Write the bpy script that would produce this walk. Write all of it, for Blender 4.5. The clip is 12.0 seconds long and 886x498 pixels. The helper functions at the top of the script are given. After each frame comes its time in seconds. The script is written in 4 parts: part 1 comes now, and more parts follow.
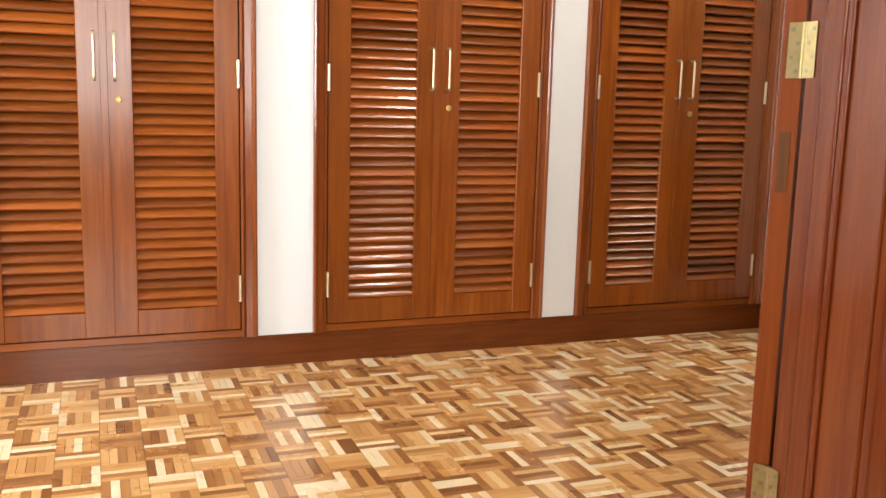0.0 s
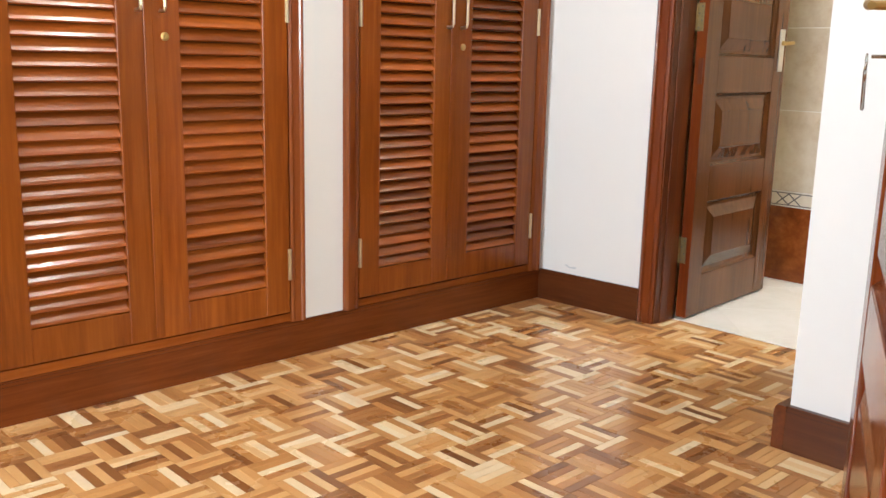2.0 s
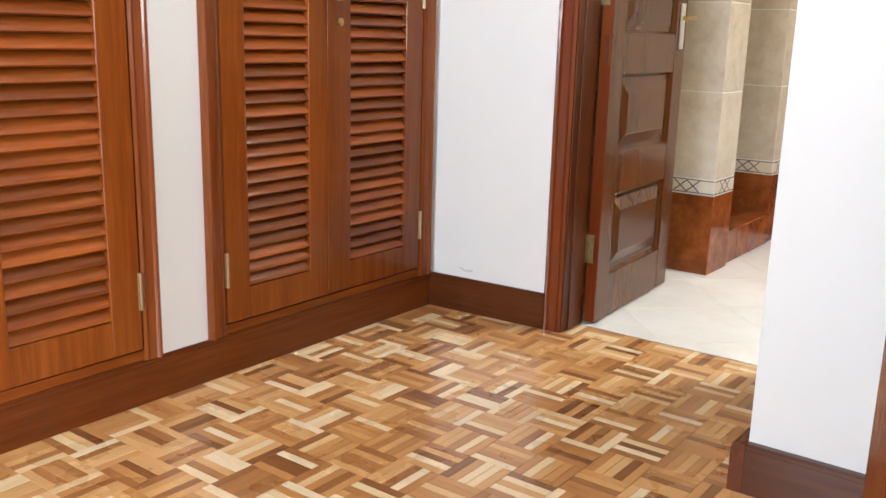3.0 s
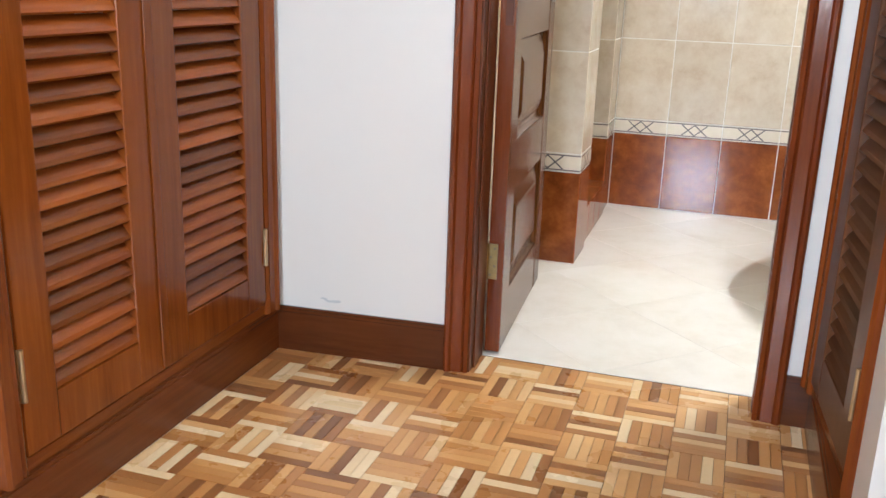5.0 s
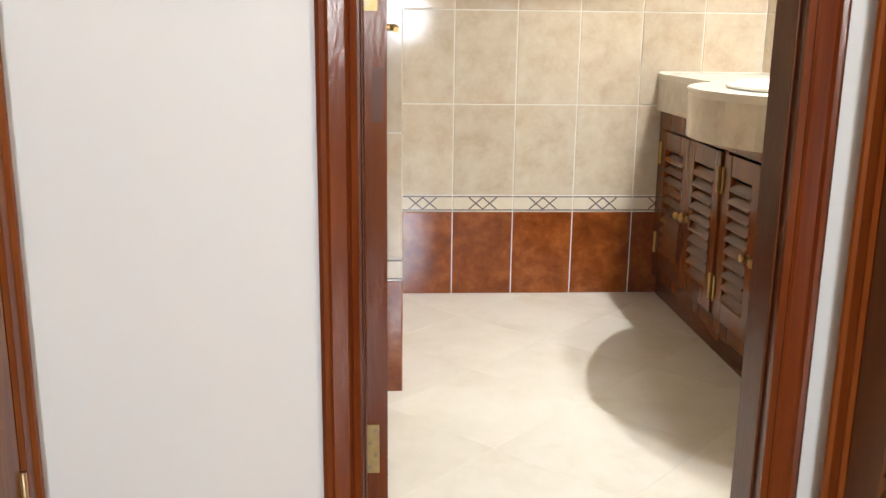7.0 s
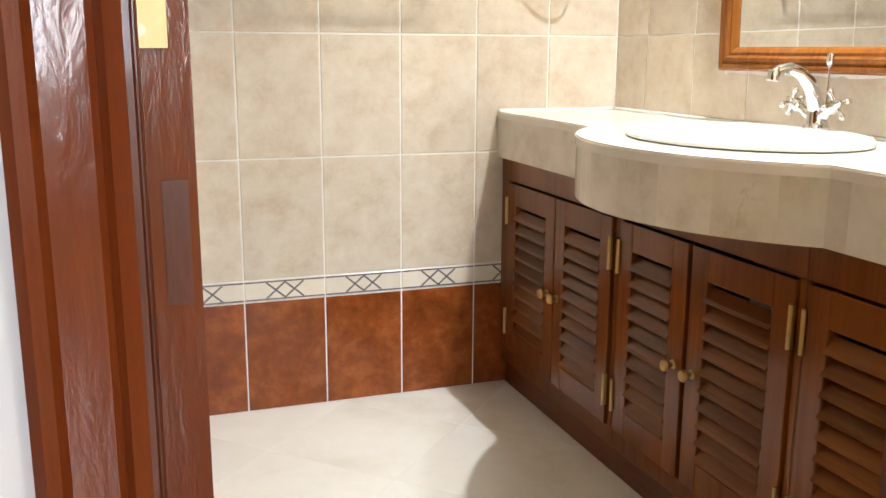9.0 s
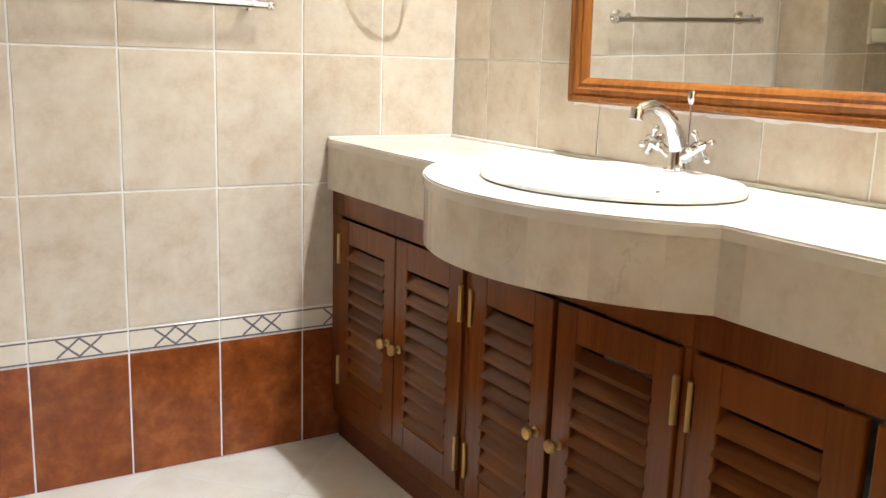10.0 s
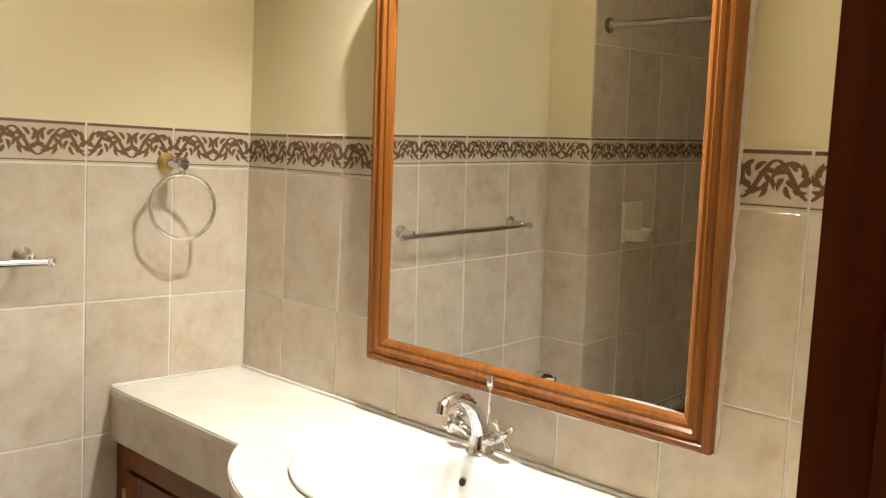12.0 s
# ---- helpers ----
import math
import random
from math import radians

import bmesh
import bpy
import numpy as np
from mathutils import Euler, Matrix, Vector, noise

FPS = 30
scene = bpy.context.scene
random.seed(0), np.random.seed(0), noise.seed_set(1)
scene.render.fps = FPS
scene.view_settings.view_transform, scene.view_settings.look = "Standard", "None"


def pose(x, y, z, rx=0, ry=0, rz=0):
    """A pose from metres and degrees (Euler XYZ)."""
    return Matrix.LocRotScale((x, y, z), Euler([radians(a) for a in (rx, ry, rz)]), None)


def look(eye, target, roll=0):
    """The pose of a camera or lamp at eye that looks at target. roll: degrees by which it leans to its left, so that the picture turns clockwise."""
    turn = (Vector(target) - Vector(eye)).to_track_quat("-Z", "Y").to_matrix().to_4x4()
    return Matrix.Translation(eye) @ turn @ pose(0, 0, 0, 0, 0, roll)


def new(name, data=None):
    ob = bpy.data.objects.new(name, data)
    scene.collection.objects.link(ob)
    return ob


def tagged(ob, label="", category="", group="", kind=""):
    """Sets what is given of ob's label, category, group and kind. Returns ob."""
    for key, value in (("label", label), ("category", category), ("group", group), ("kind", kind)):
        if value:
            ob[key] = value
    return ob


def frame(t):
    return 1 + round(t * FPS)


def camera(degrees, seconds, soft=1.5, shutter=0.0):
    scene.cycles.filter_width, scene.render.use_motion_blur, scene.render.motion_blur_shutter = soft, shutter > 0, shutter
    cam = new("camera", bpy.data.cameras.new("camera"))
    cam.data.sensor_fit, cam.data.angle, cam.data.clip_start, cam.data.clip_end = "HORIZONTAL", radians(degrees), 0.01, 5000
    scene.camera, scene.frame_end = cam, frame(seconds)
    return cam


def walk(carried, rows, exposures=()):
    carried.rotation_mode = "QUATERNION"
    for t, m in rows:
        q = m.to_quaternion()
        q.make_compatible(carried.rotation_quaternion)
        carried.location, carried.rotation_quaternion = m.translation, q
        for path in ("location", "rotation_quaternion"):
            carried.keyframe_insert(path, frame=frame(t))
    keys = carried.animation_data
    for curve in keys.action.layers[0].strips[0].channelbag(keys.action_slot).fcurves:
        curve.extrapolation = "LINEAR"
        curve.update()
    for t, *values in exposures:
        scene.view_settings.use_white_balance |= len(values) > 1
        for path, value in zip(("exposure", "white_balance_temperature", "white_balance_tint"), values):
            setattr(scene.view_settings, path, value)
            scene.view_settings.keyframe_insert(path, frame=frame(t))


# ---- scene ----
cam = camera(51.9, 12.0)
PATH = [
    (0, (0.216, 0.351, 1.019), (-1.627, 1.062, 0.707), 1.5),
    (0.5, (-0.069, 0.355, 1.017), (-1.848, 1.202, 0.67), 1.5),
    (1, (-0.334, 0.396, 1.012), (-2.031, 1.386, 0.634), 1.4),
    (1.5, (-0.606, 0.429, 0.964), (-2.176, 1.606, 0.582), 1.1),
    (2, (-0.834, 0.48, 0.964), (-2.25, 1.832, 0.556), 1.3),
    (2.5, (-1.019, 0.614, 0.976), (-2.312, 2.076, 0.538), 1.5),
    (3, (-1.239, 0.738, 0.982), (-2.404, 2.296, 0.521), 1.5),
    (5, (-2.084, 1.196, 1.002), (-2.66, 3.025, 0.434), 1.9),
    (5.5, (-2.265, 1.335, 1.018), (-2.642, 3.216, 0.452), 2.2),
    (6, (-2.432, 1.514, 1.028), (-2.651, 3.43, 0.496), 1.9),
    (6.5, (-2.572, 1.658, 1.048), (-2.625, 3.594, 0.547), 1.2),
    (7, (-2.636, 1.877, 1.054), (-2.514, 3.818, 0.587), 0.7),
    (8.8, (-2.696, 2.716, 1.085), (-2.111, 4.579, 0.657), 0.1),
    (9, (-2.687, 2.802, 1.084), (-2.038, 4.645, 0.659), 0.3),
    (9.5, (-2.685, 2.974, 1.107), (-1.84, 4.737, 0.683), 1.1),
    (10, (-2.629, 3.091, 1.129), (-1.605, 4.761, 0.722), 1.9),
    (10.5, (-2.591, 3.192, 1.173), (-1.389, 4.744, 0.792), 2.7),
    (11, (-2.611, 3.229, 1.289), (-1.285, 4.688, 0.955), 2.8),
    (11.5, (-2.653, 3.224, 1.426), (-1.249, 4.624, 1.167), 2.8),
    (12, (-2.686, 3.201, 1.554), (-1.248, 4.575, 1.353), 2.9),
]
EXPOSURES = [(0.0, 0.1, 6350, 10), (1.5, 0.26, 6150, 10), (2.5, 0.28, 5880, 10), (3.2, 0.25, 5750, 10), (5.0, 0.16, 5750, 10), (5.6, 0.13, 5800, 10), (7.0, 0.08, 6250, 10), (9.0, 0.2, 5900, 10),
             (9.6, 0.18, 5780, 10), (10.5, -0.14, 5900, 10), (11.0, -0.5, 6250, 10), (11.5, -0.53, 6450, 10), (12.0, -0.42, 6450, 10)]
walk(cam, [(t, look(eye, target, roll)) for t, eye, target, roll in PATH], EXPOSURES)

# ---- light ----
world = bpy.data.worlds.new("sky")
scene.world = world
world.use_nodes = True
wn = world.node_tree
sky = wn.nodes.new("ShaderNodeTexSky")
sky.sky_type = "NISHITA"
sky.sun_disc = False
sky.sun_elevation, sky.sun_rotation = radians(55), radians(200)
wn.links.new(sky.outputs[0], wn.nodes["Background"].inputs[0])
wn.nodes["Background"].inputs[1].default_value = 0.1


def lamp(name, kind, m, energy, color, **settings):
    data = bpy.data.lights.new(name, kind)
    data.energy, data.color = energy, color
    if kind == "POINT":
        data.shadow_soft_size = settings["radius"]
    if kind == "SUN":
        data.angle = radians(settings["angle"])
    if kind == "AREA":
        data.shape, data.size, data.size_y = "RECTANGLE", settings["width"], settings["height"]
    ob = new(name, data)
    ob.matrix_world = m
    return ob


lamp("sun", "SUN", look((0, -6, 10), (0, 0, 0)), 2.5, (1.0, 0.95, 0.88), angle=0.5)
# daylight in the windows, and the dressing room's ceiling lamp
lamp("window_light_bedroom", "AREA", look((3.44, 0.2, 1.5), (0, 0.2, 1.3)), 176, (0.95, 0.98, 0.99), width=2.2, height=1.3)
lamp("window_light_dressing", "AREA", look((-2.52, -1.96, 1.47), (-2.50, 2, 1.37)), 105, (0.88, 0.94, 1.0), width=0.6, height=1.0)
lamp("dressing_ceiling_lamp", "POINT", pose(-2.12, 2.15, 2.50), 35, (1.0, 0.96, 0.89), radius=0.07)
# the two downlights over the basin, and an added fill for the upper walls
for at, energy in (((-1.29, 4.58, 2.42), 140), ((-1.27, 4.25, 2.30), 78)):
    downlight = lamp("basin_downlight", "SPOT", look(at, (at[0] + 0.22, at[1] - 0.15, 0.0)), energy, (1.0, 0.985, 0.92))
    downlight.data.spot_size, downlight.data.spot_blend, downlight.data.shadow_soft_size = radians(128), 1.0, 0.013
lamp("basin_downlight_glow", "POINT", pose(-1.38, 4.25, 2.42), 11, (1.0, 0.90, 0.72), radius=0.05)

# ---- materials ----


def material(name, rough=0.5, metal=0.0, coat=0.0):
    m = bpy.data.materials.new(name)
    m.use_nodes = True
    b = m.node_tree.nodes["Principled BSDF"]
    b.inputs["Roughness"].default_value = rough
    b.inputs["Metallic"].default_value = metal
    b.inputs["Coat Weight"].default_value = coat
    b.inputs["Coat Roughness"].default_value = 0.08
    return m, m.node_tree, b


def node(nt, kind, **inputs):
    n = nt.nodes.new(kind)
    for k, v in inputs.items():
        n.inputs[k.replace("_", " ")].default_value = v
    return n


def coords(nt, scale=(1, 1, 1), kind="Object"):
    tc = nt.nodes.new("ShaderNodeTexCoord")
    mp = nt.nodes.new("ShaderNodeMapping")
    mp.inputs["Scale"].default_value = scale
    nt.links.new(tc.outputs[kind], mp.inputs[0])
    return mp.outputs[0]


def noise_tex(nt, vec, scale, detail=4.0, rough=0.55, distortion=0.0):
    n = node(nt, "ShaderNodeTexNoise", Scale=scale, Detail=detail, Roughness=rough, Distortion=distortion)
    nt.links.new(vec, n.inputs["Vector"])
    return n.outputs[0]


def ramp(nt, fac, stops):
    r = nt.nodes.new("ShaderNodeValToRGB")
    e = r.color_ramp.elements
    while len(e) < len(stops):
        e.new(0.5)
    for el, (p, c) in zip(e, stops):
        el.position, el.color = p, (*c, 1)
    nt.links.new(fac, r.inputs[0])
    return r.outputs[0]


def mix(nt, fac, a, b, mode="MIX"):
    m = nt.nodes.new("ShaderNodeMix")
    m.data_type, m.blend_type = "RGBA", mode
    for s, v in ((m.inputs[0], fac), (m.inputs[6], a), (m.inputs[7], b)):
        if isinstance(v, (int, float)):
            s.default_value = v
        elif isinstance(v, tuple):
            s.default_value = (*v, 1)
        else:
            nt.links.new(v, s)
    return m.outputs[2]


def bump(nt, b, height, strength=0.2, distance=0.002):
    n = node(nt, "ShaderNodeBump", Strength=strength, Distance=distance)
    nt.links.new(height, n.inputs["Height"])
    nt.links.new(n.outputs[0], b.inputs["Normal"])


def scaled(nt, fac, low, high):
    n = nt.nodes.new("ShaderNodeMapRange")
    n.inputs["To Min"].default_value, n.inputs["To Max"].default_value = low, high
    nt.links.new(fac, n.inputs["Value"])
    return n.outputs[0]


def wood(name, dark, mid, light, grain, rough=0.24, vary=0.35, runs=0.06):
    """Varnished hardwood; grain: scale along x, y, z, small along the fibres."""
    m, nt, b = material(name, rough, coat=0.08)
    b.inputs["Specular IOR Level"].default_value = 0.33
    b.inputs["Specular Tint"].default_value = (1.0, 0.90, 0.80, 1)
    info = nt.nodes.new("ShaderNodeObjectInfo")
    shift = nt.nodes.new("ShaderNodeVectorMath")
    shift.operation = "MULTIPLY_ADD"
    nt.links.new(info.outputs["Random"], shift.inputs[0])
    shift.inputs[1].default_value = (7.3, 11.1, 5.7)
    tc = nt.nodes.new("ShaderNodeTexCoord")
    nt.links.new(tc.outputs["Object"], shift.inputs[2])
    mp = nt.nodes.new("ShaderNodeMapping")
    mp.inputs["Scale"].default_value = grain
    nt.links.new(shift.outputs[0], mp.inputs[0])
    fine = noise_tex(nt, mp.outputs[0], 3.0, 6, 0.62, 0.3)
    col = ramp(nt, fine, [(0.14, dark), (0.5, mid), (0.84, light)])
    figure = noise_tex(nt, mp.outputs[0], 0.34, 3, 0.5, 0.8)
    col = mix(nt, scaled(nt, ramp(nt, figure, [(0.42, (0, 0, 0)), (0.72, (1, 1, 1))]), 0.0, 0.75), col, light)
    big = noise_tex(nt, coords(nt, (1, 1, 0.5)), 2.3, 3)
    col = mix(nt, scaled(nt, big, 0.0, 0.6), col, tuple(c * 0.55 for c in mid), "MIX")
    hsv = node(nt, "ShaderNodeHueSaturation")
    nt.links.new(scaled(nt, info.outputs["Random"], 1 - vary, 1 + vary), hsv.inputs["Value"])
    nt.links.new(col, hsv.inputs["Color"])
    nt.links.new(hsv.outputs[0], b.inputs["Base Color"])
    wear = noise_tex(nt, coords(nt), 9.0, 5)
    low, high = (rough - 0.07, rough + 0.01) if rough < 0.27 else (rough, rough + 0.12)
    nt.links.new(scaled(nt, wear, low, high), b.inputs["Roughness"])
    lumps = noise_tex(nt, coords(nt, (1, 1, 0.3)), 70.0, 4, 0.6, 0.6)
    bump(nt, b, lumps, runs, 0.0015)
    return m


MAHOGANY = wood("mahogany_upright", (0.11, 0.021, 0.002), (0.205, 0.047, 0.005), (0.325, 0.090, 0.011), (22, 22, 1.3), 0.25, 0.14)
MAHOGANY_FLAT = wood("mahogany_level", (0.11, 0.021, 0.002), (0.205, 0.047, 0.005), (0.325, 0.090, 0.011), (22, 1.3, 22), 0.25, 0.14)
SLAT = wood("mahogany_slat", (0.125, 0.024, 0.003), (0.235, 0.053, 0.006), (0.365, 0.10, 0.014), (22, 1.6, 22), 0.25, 0.36)
CASING = wood("mahogany_casing", (0.11, 0.021, 0.004), (0.205, 0.046, 0.008), (0.32, 0.088, 0.016), (24, 24, 1.2), 0.22, 0.12, 0.45)
ENTRY_WOOD = wood("red_varnished_entry", (0.075, 0.011, 0.003), (0.145, 0.026, 0.005), (0.235, 0.056, 0.010), (24, 24, 1.2), 0.20, 0.12, 0.45)
# darker than the casings: shade inside the door openings put into the wood
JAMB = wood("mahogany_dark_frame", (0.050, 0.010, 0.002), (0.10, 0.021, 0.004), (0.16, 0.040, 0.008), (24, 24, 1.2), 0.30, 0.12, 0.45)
PLINTH = wood("mahogany_plinth", (0.068, 0.014, 0.003), (0.132, 0.029, 0.005), (0.20, 0.053, 0.010), (22, 1.2, 22), 0.26, 0.1)
DOOR_WOOD = wood("dark_door", (0.066, 0.021, 0.006), (0.108, 0.037, 0.010), (0.155, 0.058, 0.018), (20, 20, 1.2), 0.24, 0.08)
# darker wood for the narrow wardrobe: its shade is put into the colour
SHADED_WOOD = wood("shaded_wood", (0.060, 0.019, 0.005), (0.100, 0.034, 0.009), (0.145, 0.054, 0.016), (20, 20, 1.2), 0.38, 0.08)
SHADED_SLAT = wood("shaded_slat", (0.060, 0.019, 0.005), (0.100, 0.034, 0.009), (0.145, 0.054, 0.016), (20, 1.4, 20), 0.42, 0.2)
VANITY = wood("vanity_wood", (0.082, 0.018, 0.003), (0.172, 0.043, 0.005), (0.27, 0.080, 0.011), (22, 22, 1.3), 0.25, 0.12)
VANITY_SLAT = wood("vanity_slat", (0.075, 0.019, 0.003), (0.160, 0.046, 0.007), (0.255, 0.084, 0.014), (22, 1.6, 22), 0.25, 0.25)
MIRROR_WOOD = wood("mirror_frame_wood", (0.11, 0.032, 0.006), (0.25, 0.080, 0.014), (0.38, 0.145, 0.03), (24, 24, 1.4), 0.22, 0.08)


def paint(name, colour, rough=0.55):
    m, nt, b = material(name, rough)
    n = noise_tex(nt, coords(nt), 1.7, 4)
    nt.links.new(mix(nt, scaled(nt, n, 0.0, 1.0), tuple(c * 0.95 for c in colour), colour), b.inputs["Base Color"])
    bump(nt, b, noise_tex(nt, coords(nt), 60.0, 5), 0.12, 0.002)
    return m


WHITE = paint("white_wall_paint", (0.785, 0.78, 0.74))
CREAM = paint("cream_wall_paint", (0.80, 0.70, 0.47), 0.4)
CEILING = paint("ceiling_paint", (0.82, 0.81, 0.78))


def glazed(name, a, c, e, scale, rough=0.08, vary=0.06, vein=None):
    """Glazed ceramic with a cloudy print."""
    m, nt, b = material(name, rough)
    b.inputs["Specular IOR Level"].default_value = 0.36
    info = nt.nodes.new("ShaderNodeObjectInfo")
    shift = nt.nodes.new("ShaderNodeVectorMath")
    shift.operation = "MULTIPLY_ADD"
    nt.links.new(info.outputs["Random"], shift.inputs[0])
    shift.inputs[1].default_value = (3.3, 5.1, 4.7)
    tc = nt.nodes.new("ShaderNodeTexCoord")
    nt.links.new(tc.outputs["Object"], shift.inputs[2])
    n1 = noise_tex(nt, shift.outputs[0], scale, 8, 0.7, 0.12)
    n2 = noise_tex(nt, shift.outputs[0], scale * 5, 5, 0.7)
    col = ramp(nt, n1, [(0.32, a), (0.5, c), (0.68, e)])
    col = mix(nt, scaled(nt, n2, 0.0, 0.4), col, c)
    if vein:
        n3 = noise_tex(nt, shift.outputs[0], scale * 0.7, 6, 0.6, 1.2)
        line = ramp(nt, n3, [(0.478, (0, 0, 0)), (0.5, (1, 1, 1)), (0.508, (0, 0, 0))])
        patch = ramp(nt, noise_tex(nt, shift.outputs[0], scale * 0.35, 2), [(0.52, (0, 0, 0)), (0.72, (0.6, 0.6, 0.6))])
        col = mix(nt, mix(nt, 1.0, line, patch, "MULTIPLY"), col, vein)
    hsv = node(nt, "ShaderNodeHueSaturation")
    nt.links.new(scaled(nt, info.outputs["Random"], 1 - vary, 1 + vary), hsv.inputs["Value"])
    nt.links.new(col, hsv.inputs["Color"])
    nt.links.new(hsv.outputs[0], b.inputs["Base Color"])
    bump(nt, b, noise_tex(nt, coords(nt), 14.0, 2), 0.06, 0.002)
    return m


BEIGE_TILE = glazed("beige_tile", (0.50, 0.395, 0.285), (0.60, 0.515, 0.405), (0.67, 0.605, 0.505), 11.0, 0.09)
BROWN_TILE = glazed("russet_tile", (0.12, 0.026, 0.006), (0.23, 0.058, 0.013), (0.36, 0.115, 0.03), 11.0, 0.08, 0.1)
SCROLL_TILE = glazed("scroll_tile", (0.56, 0.475, 0.36), (0.64, 0.56, 0.445), (0.70, 0.635, 0.53), 10.0, 0.1)
BORDER_TILE = glazed("border_tile", (0.64, 0.57, 0.46), (0.70, 0.63, 0.52), (0.76, 0.69, 0.59), 9.0, 0.1)
MARBLE = glazed("cream_marble", (0.70, 0.64, 0.54), (0.79, 0.745, 0.66), (0.84, 0.805, 0.735), 3.2, 0.12)
MARBLE_FACE = glazed("veined_marble", (0.60, 0.51, 0.39), (0.73, 0.665, 0.555), (0.79, 0.735, 0.64), 9.0, 0.14, 0.07, (0.42, 0.26, 0.13))
FLOOR_TILE = glazed("floor_marble_tile", (0.69, 0.64, 0.555), (0.77, 0.735, 0.665), (0.82, 0.79, 0.735), 3.4, 0.14, 0.025, (0.80, 0.77, 0.71))


def plain(name, colour, rough, metal=0.0, spots=40.0, depth=0.12):
    m, nt, b = material(name, rough, metal)
    n = noise_tex(nt, coords(nt), spots, 4)
    nt.links.new(mix(nt, scaled(nt, n, 0.0, 1.0), tuple(c * (1 - depth) for c in colour), colour), b.inputs["Base Color"])
    nt.links.new(scaled(nt, n, max(0.02, rough - 0.05), rough + 0.08), b.inputs["Roughness"])
    return m


GROUT = plain("grout", (0.82, 0.80, 0.75), 0.8)
LATTICE = plain("lattice_print", (0.17, 0.15, 0.16), 0.15)
SCROLL = plain("scroll_print", (0.25, 0.135, 0.078), 0.15, 0, 160.0, 0.65)
CHROME = plain("chrome", (0.78, 0.78, 0.80), 0.07, 1.0)
BRASS = plain("brass", (0.55, 0.37, 0.13), 0.38, 1.0)
AGED_BRASS = plain("aged_brass", (0.46, 0.34, 0.15), 0.42, 1.0, 70.0, 0.5)
PALE_METAL = plain("pale_chrome", (0.72, 0.70, 0.66), 0.34, 1.0)
PALE_BRASS = plain("pale_brass", (0.62, 0.50, 0.30), 0.36, 1.0)
STEEL = plain("brushed_rail", (0.42, 0.40, 0.36), 0.2, 1.0)
SWITCH_WHITE = plain("white_plastic", (0.80, 0.80, 0.78), 0.3, 0.0, 8.0, 0.04)
CERAMIC = plain("white_ceramic", (0.84, 0.83, 0.79), 0.06, 0.0, 5.0, 0.03)
CREAM_CERAMIC = plain("cream_ceramic", (0.78, 0.72, 0.58), 0.12, 0.0, 8.0, 0.06)
# threshold joint, and painted shade inside cupboards and the overflow
DARK = plain("dark_joint_and_shade", (0.02, 0.012, 0.008), 0.7)
MIRROR = plain("silvered_glass", (0.86, 0.87, 0.85), 0.01, 1.0, 3.0, 0.02)
MIRROR.node_tree.nodes["Principled BSDF"].inputs["Roughness"].default_value = 0.01
for link in list(MIRROR.node_tree.nodes["Principled BSDF"].inputs["Roughness"].links):
    MIRROR.node_tree.links.remove(link)
SCREW = plain("screw_metal", (0.26, 0.21, 0.13), 0.35, 1.0)
OUTSIDE = plain("garden_ground", (0.10, 0.13, 0.06), 0.9, 0, 0.8, 0.5)


def parquet(name, source):
    """Oiled mosaic fingers; each one takes its own tone."""
    m, nt, b = material(name, 0.25, coat=0.3)
    info = nt.nodes.new("ShaderNodeObjectInfo" if source == "object" else "ShaderNodeNewGeometry")
    rnd = info.outputs["Random" if source == "object" else "Random Per Island"]
    tone = ramp(nt, rnd, [(0.0, (0.17, 0.062, 0.018)), (0.15, (0.31, 0.125, 0.036)), (0.38, (0.50, 0.24, 0.072)), (0.60, (0.63, 0.345, 0.12)),
                          (0.78, (0.71, 0.43, 0.175)), (0.86, (0.84, 0.66, 0.37)), (1.0, (0.88, 0.76, 0.51))])
    g = nt.nodes.new("ShaderNodeNewGeometry")
    add = nt.nodes.new("ShaderNodeVectorMath")
    add.operation = "MULTIPLY_ADD"
    nt.links.new(rnd, add.inputs[0])
    add.inputs[1].default_value = (31.0, 17.0, 9.0)
    nt.links.new(g.outputs["Position"], add.inputs[2])
    grain = noise_tex(nt, add.outputs[0], 38.0, 6, 0.7, 1.5)
    col = mix(nt, scaled(nt, grain, 0.0, 0.55), tone, mix(nt, 0.5, tone, (0.42, 0.17, 0.05), "MULTIPLY"))
    col = mix(nt, scaled(nt, noise_tex(nt, g.outputs["Position"], 2.0, 3), 0.0, 0.25), col, (0.48, 0.22, 0.07))
    nt.links.new(col, b.inputs["Base Color"])
    n = noise_tex(nt, g.outputs["Position"], 6.0, 5)
    nt.links.new(scaled(nt, n, 0.16, 0.42), b.inputs["Roughness"])
    bump(nt, b, grain, 0.12, 0.0008)
    return m


PARQUET_ONE = parquet("parquet_single", "object")
PARQUET_MANY = parquet("parquet_joined", "island")

# ---- building blocks ----


def box(bm, x0, x1, y0, y1, z0, z1, bevel=0.0):
    lo, hi = (min(x0, x1), min(y0, y1), min(z0, z1)), (max(x0, x1), max(y0, y1), max(z0, z1))
    v = [bm.verts.new((hi[0] if i & 1 else lo[0], hi[1] if i & 2 else lo[1], hi[2] if i & 4 else lo[2])) for i in range(8)]
    f = [bm.faces.new([v[i] for i in q]) for q in ((0, 2, 3, 1), (4, 5, 7, 6), (0, 1, 5, 4), (2, 6, 7, 3), (0, 4, 6, 2), (1, 3, 7, 5))]
    if bevel:
        edges = list({e for q in f for e in q.edges})
        bmesh.ops.bevel(bm, geom=edges, offset=bevel, segments=2, profile=0.5, affect="EDGES")


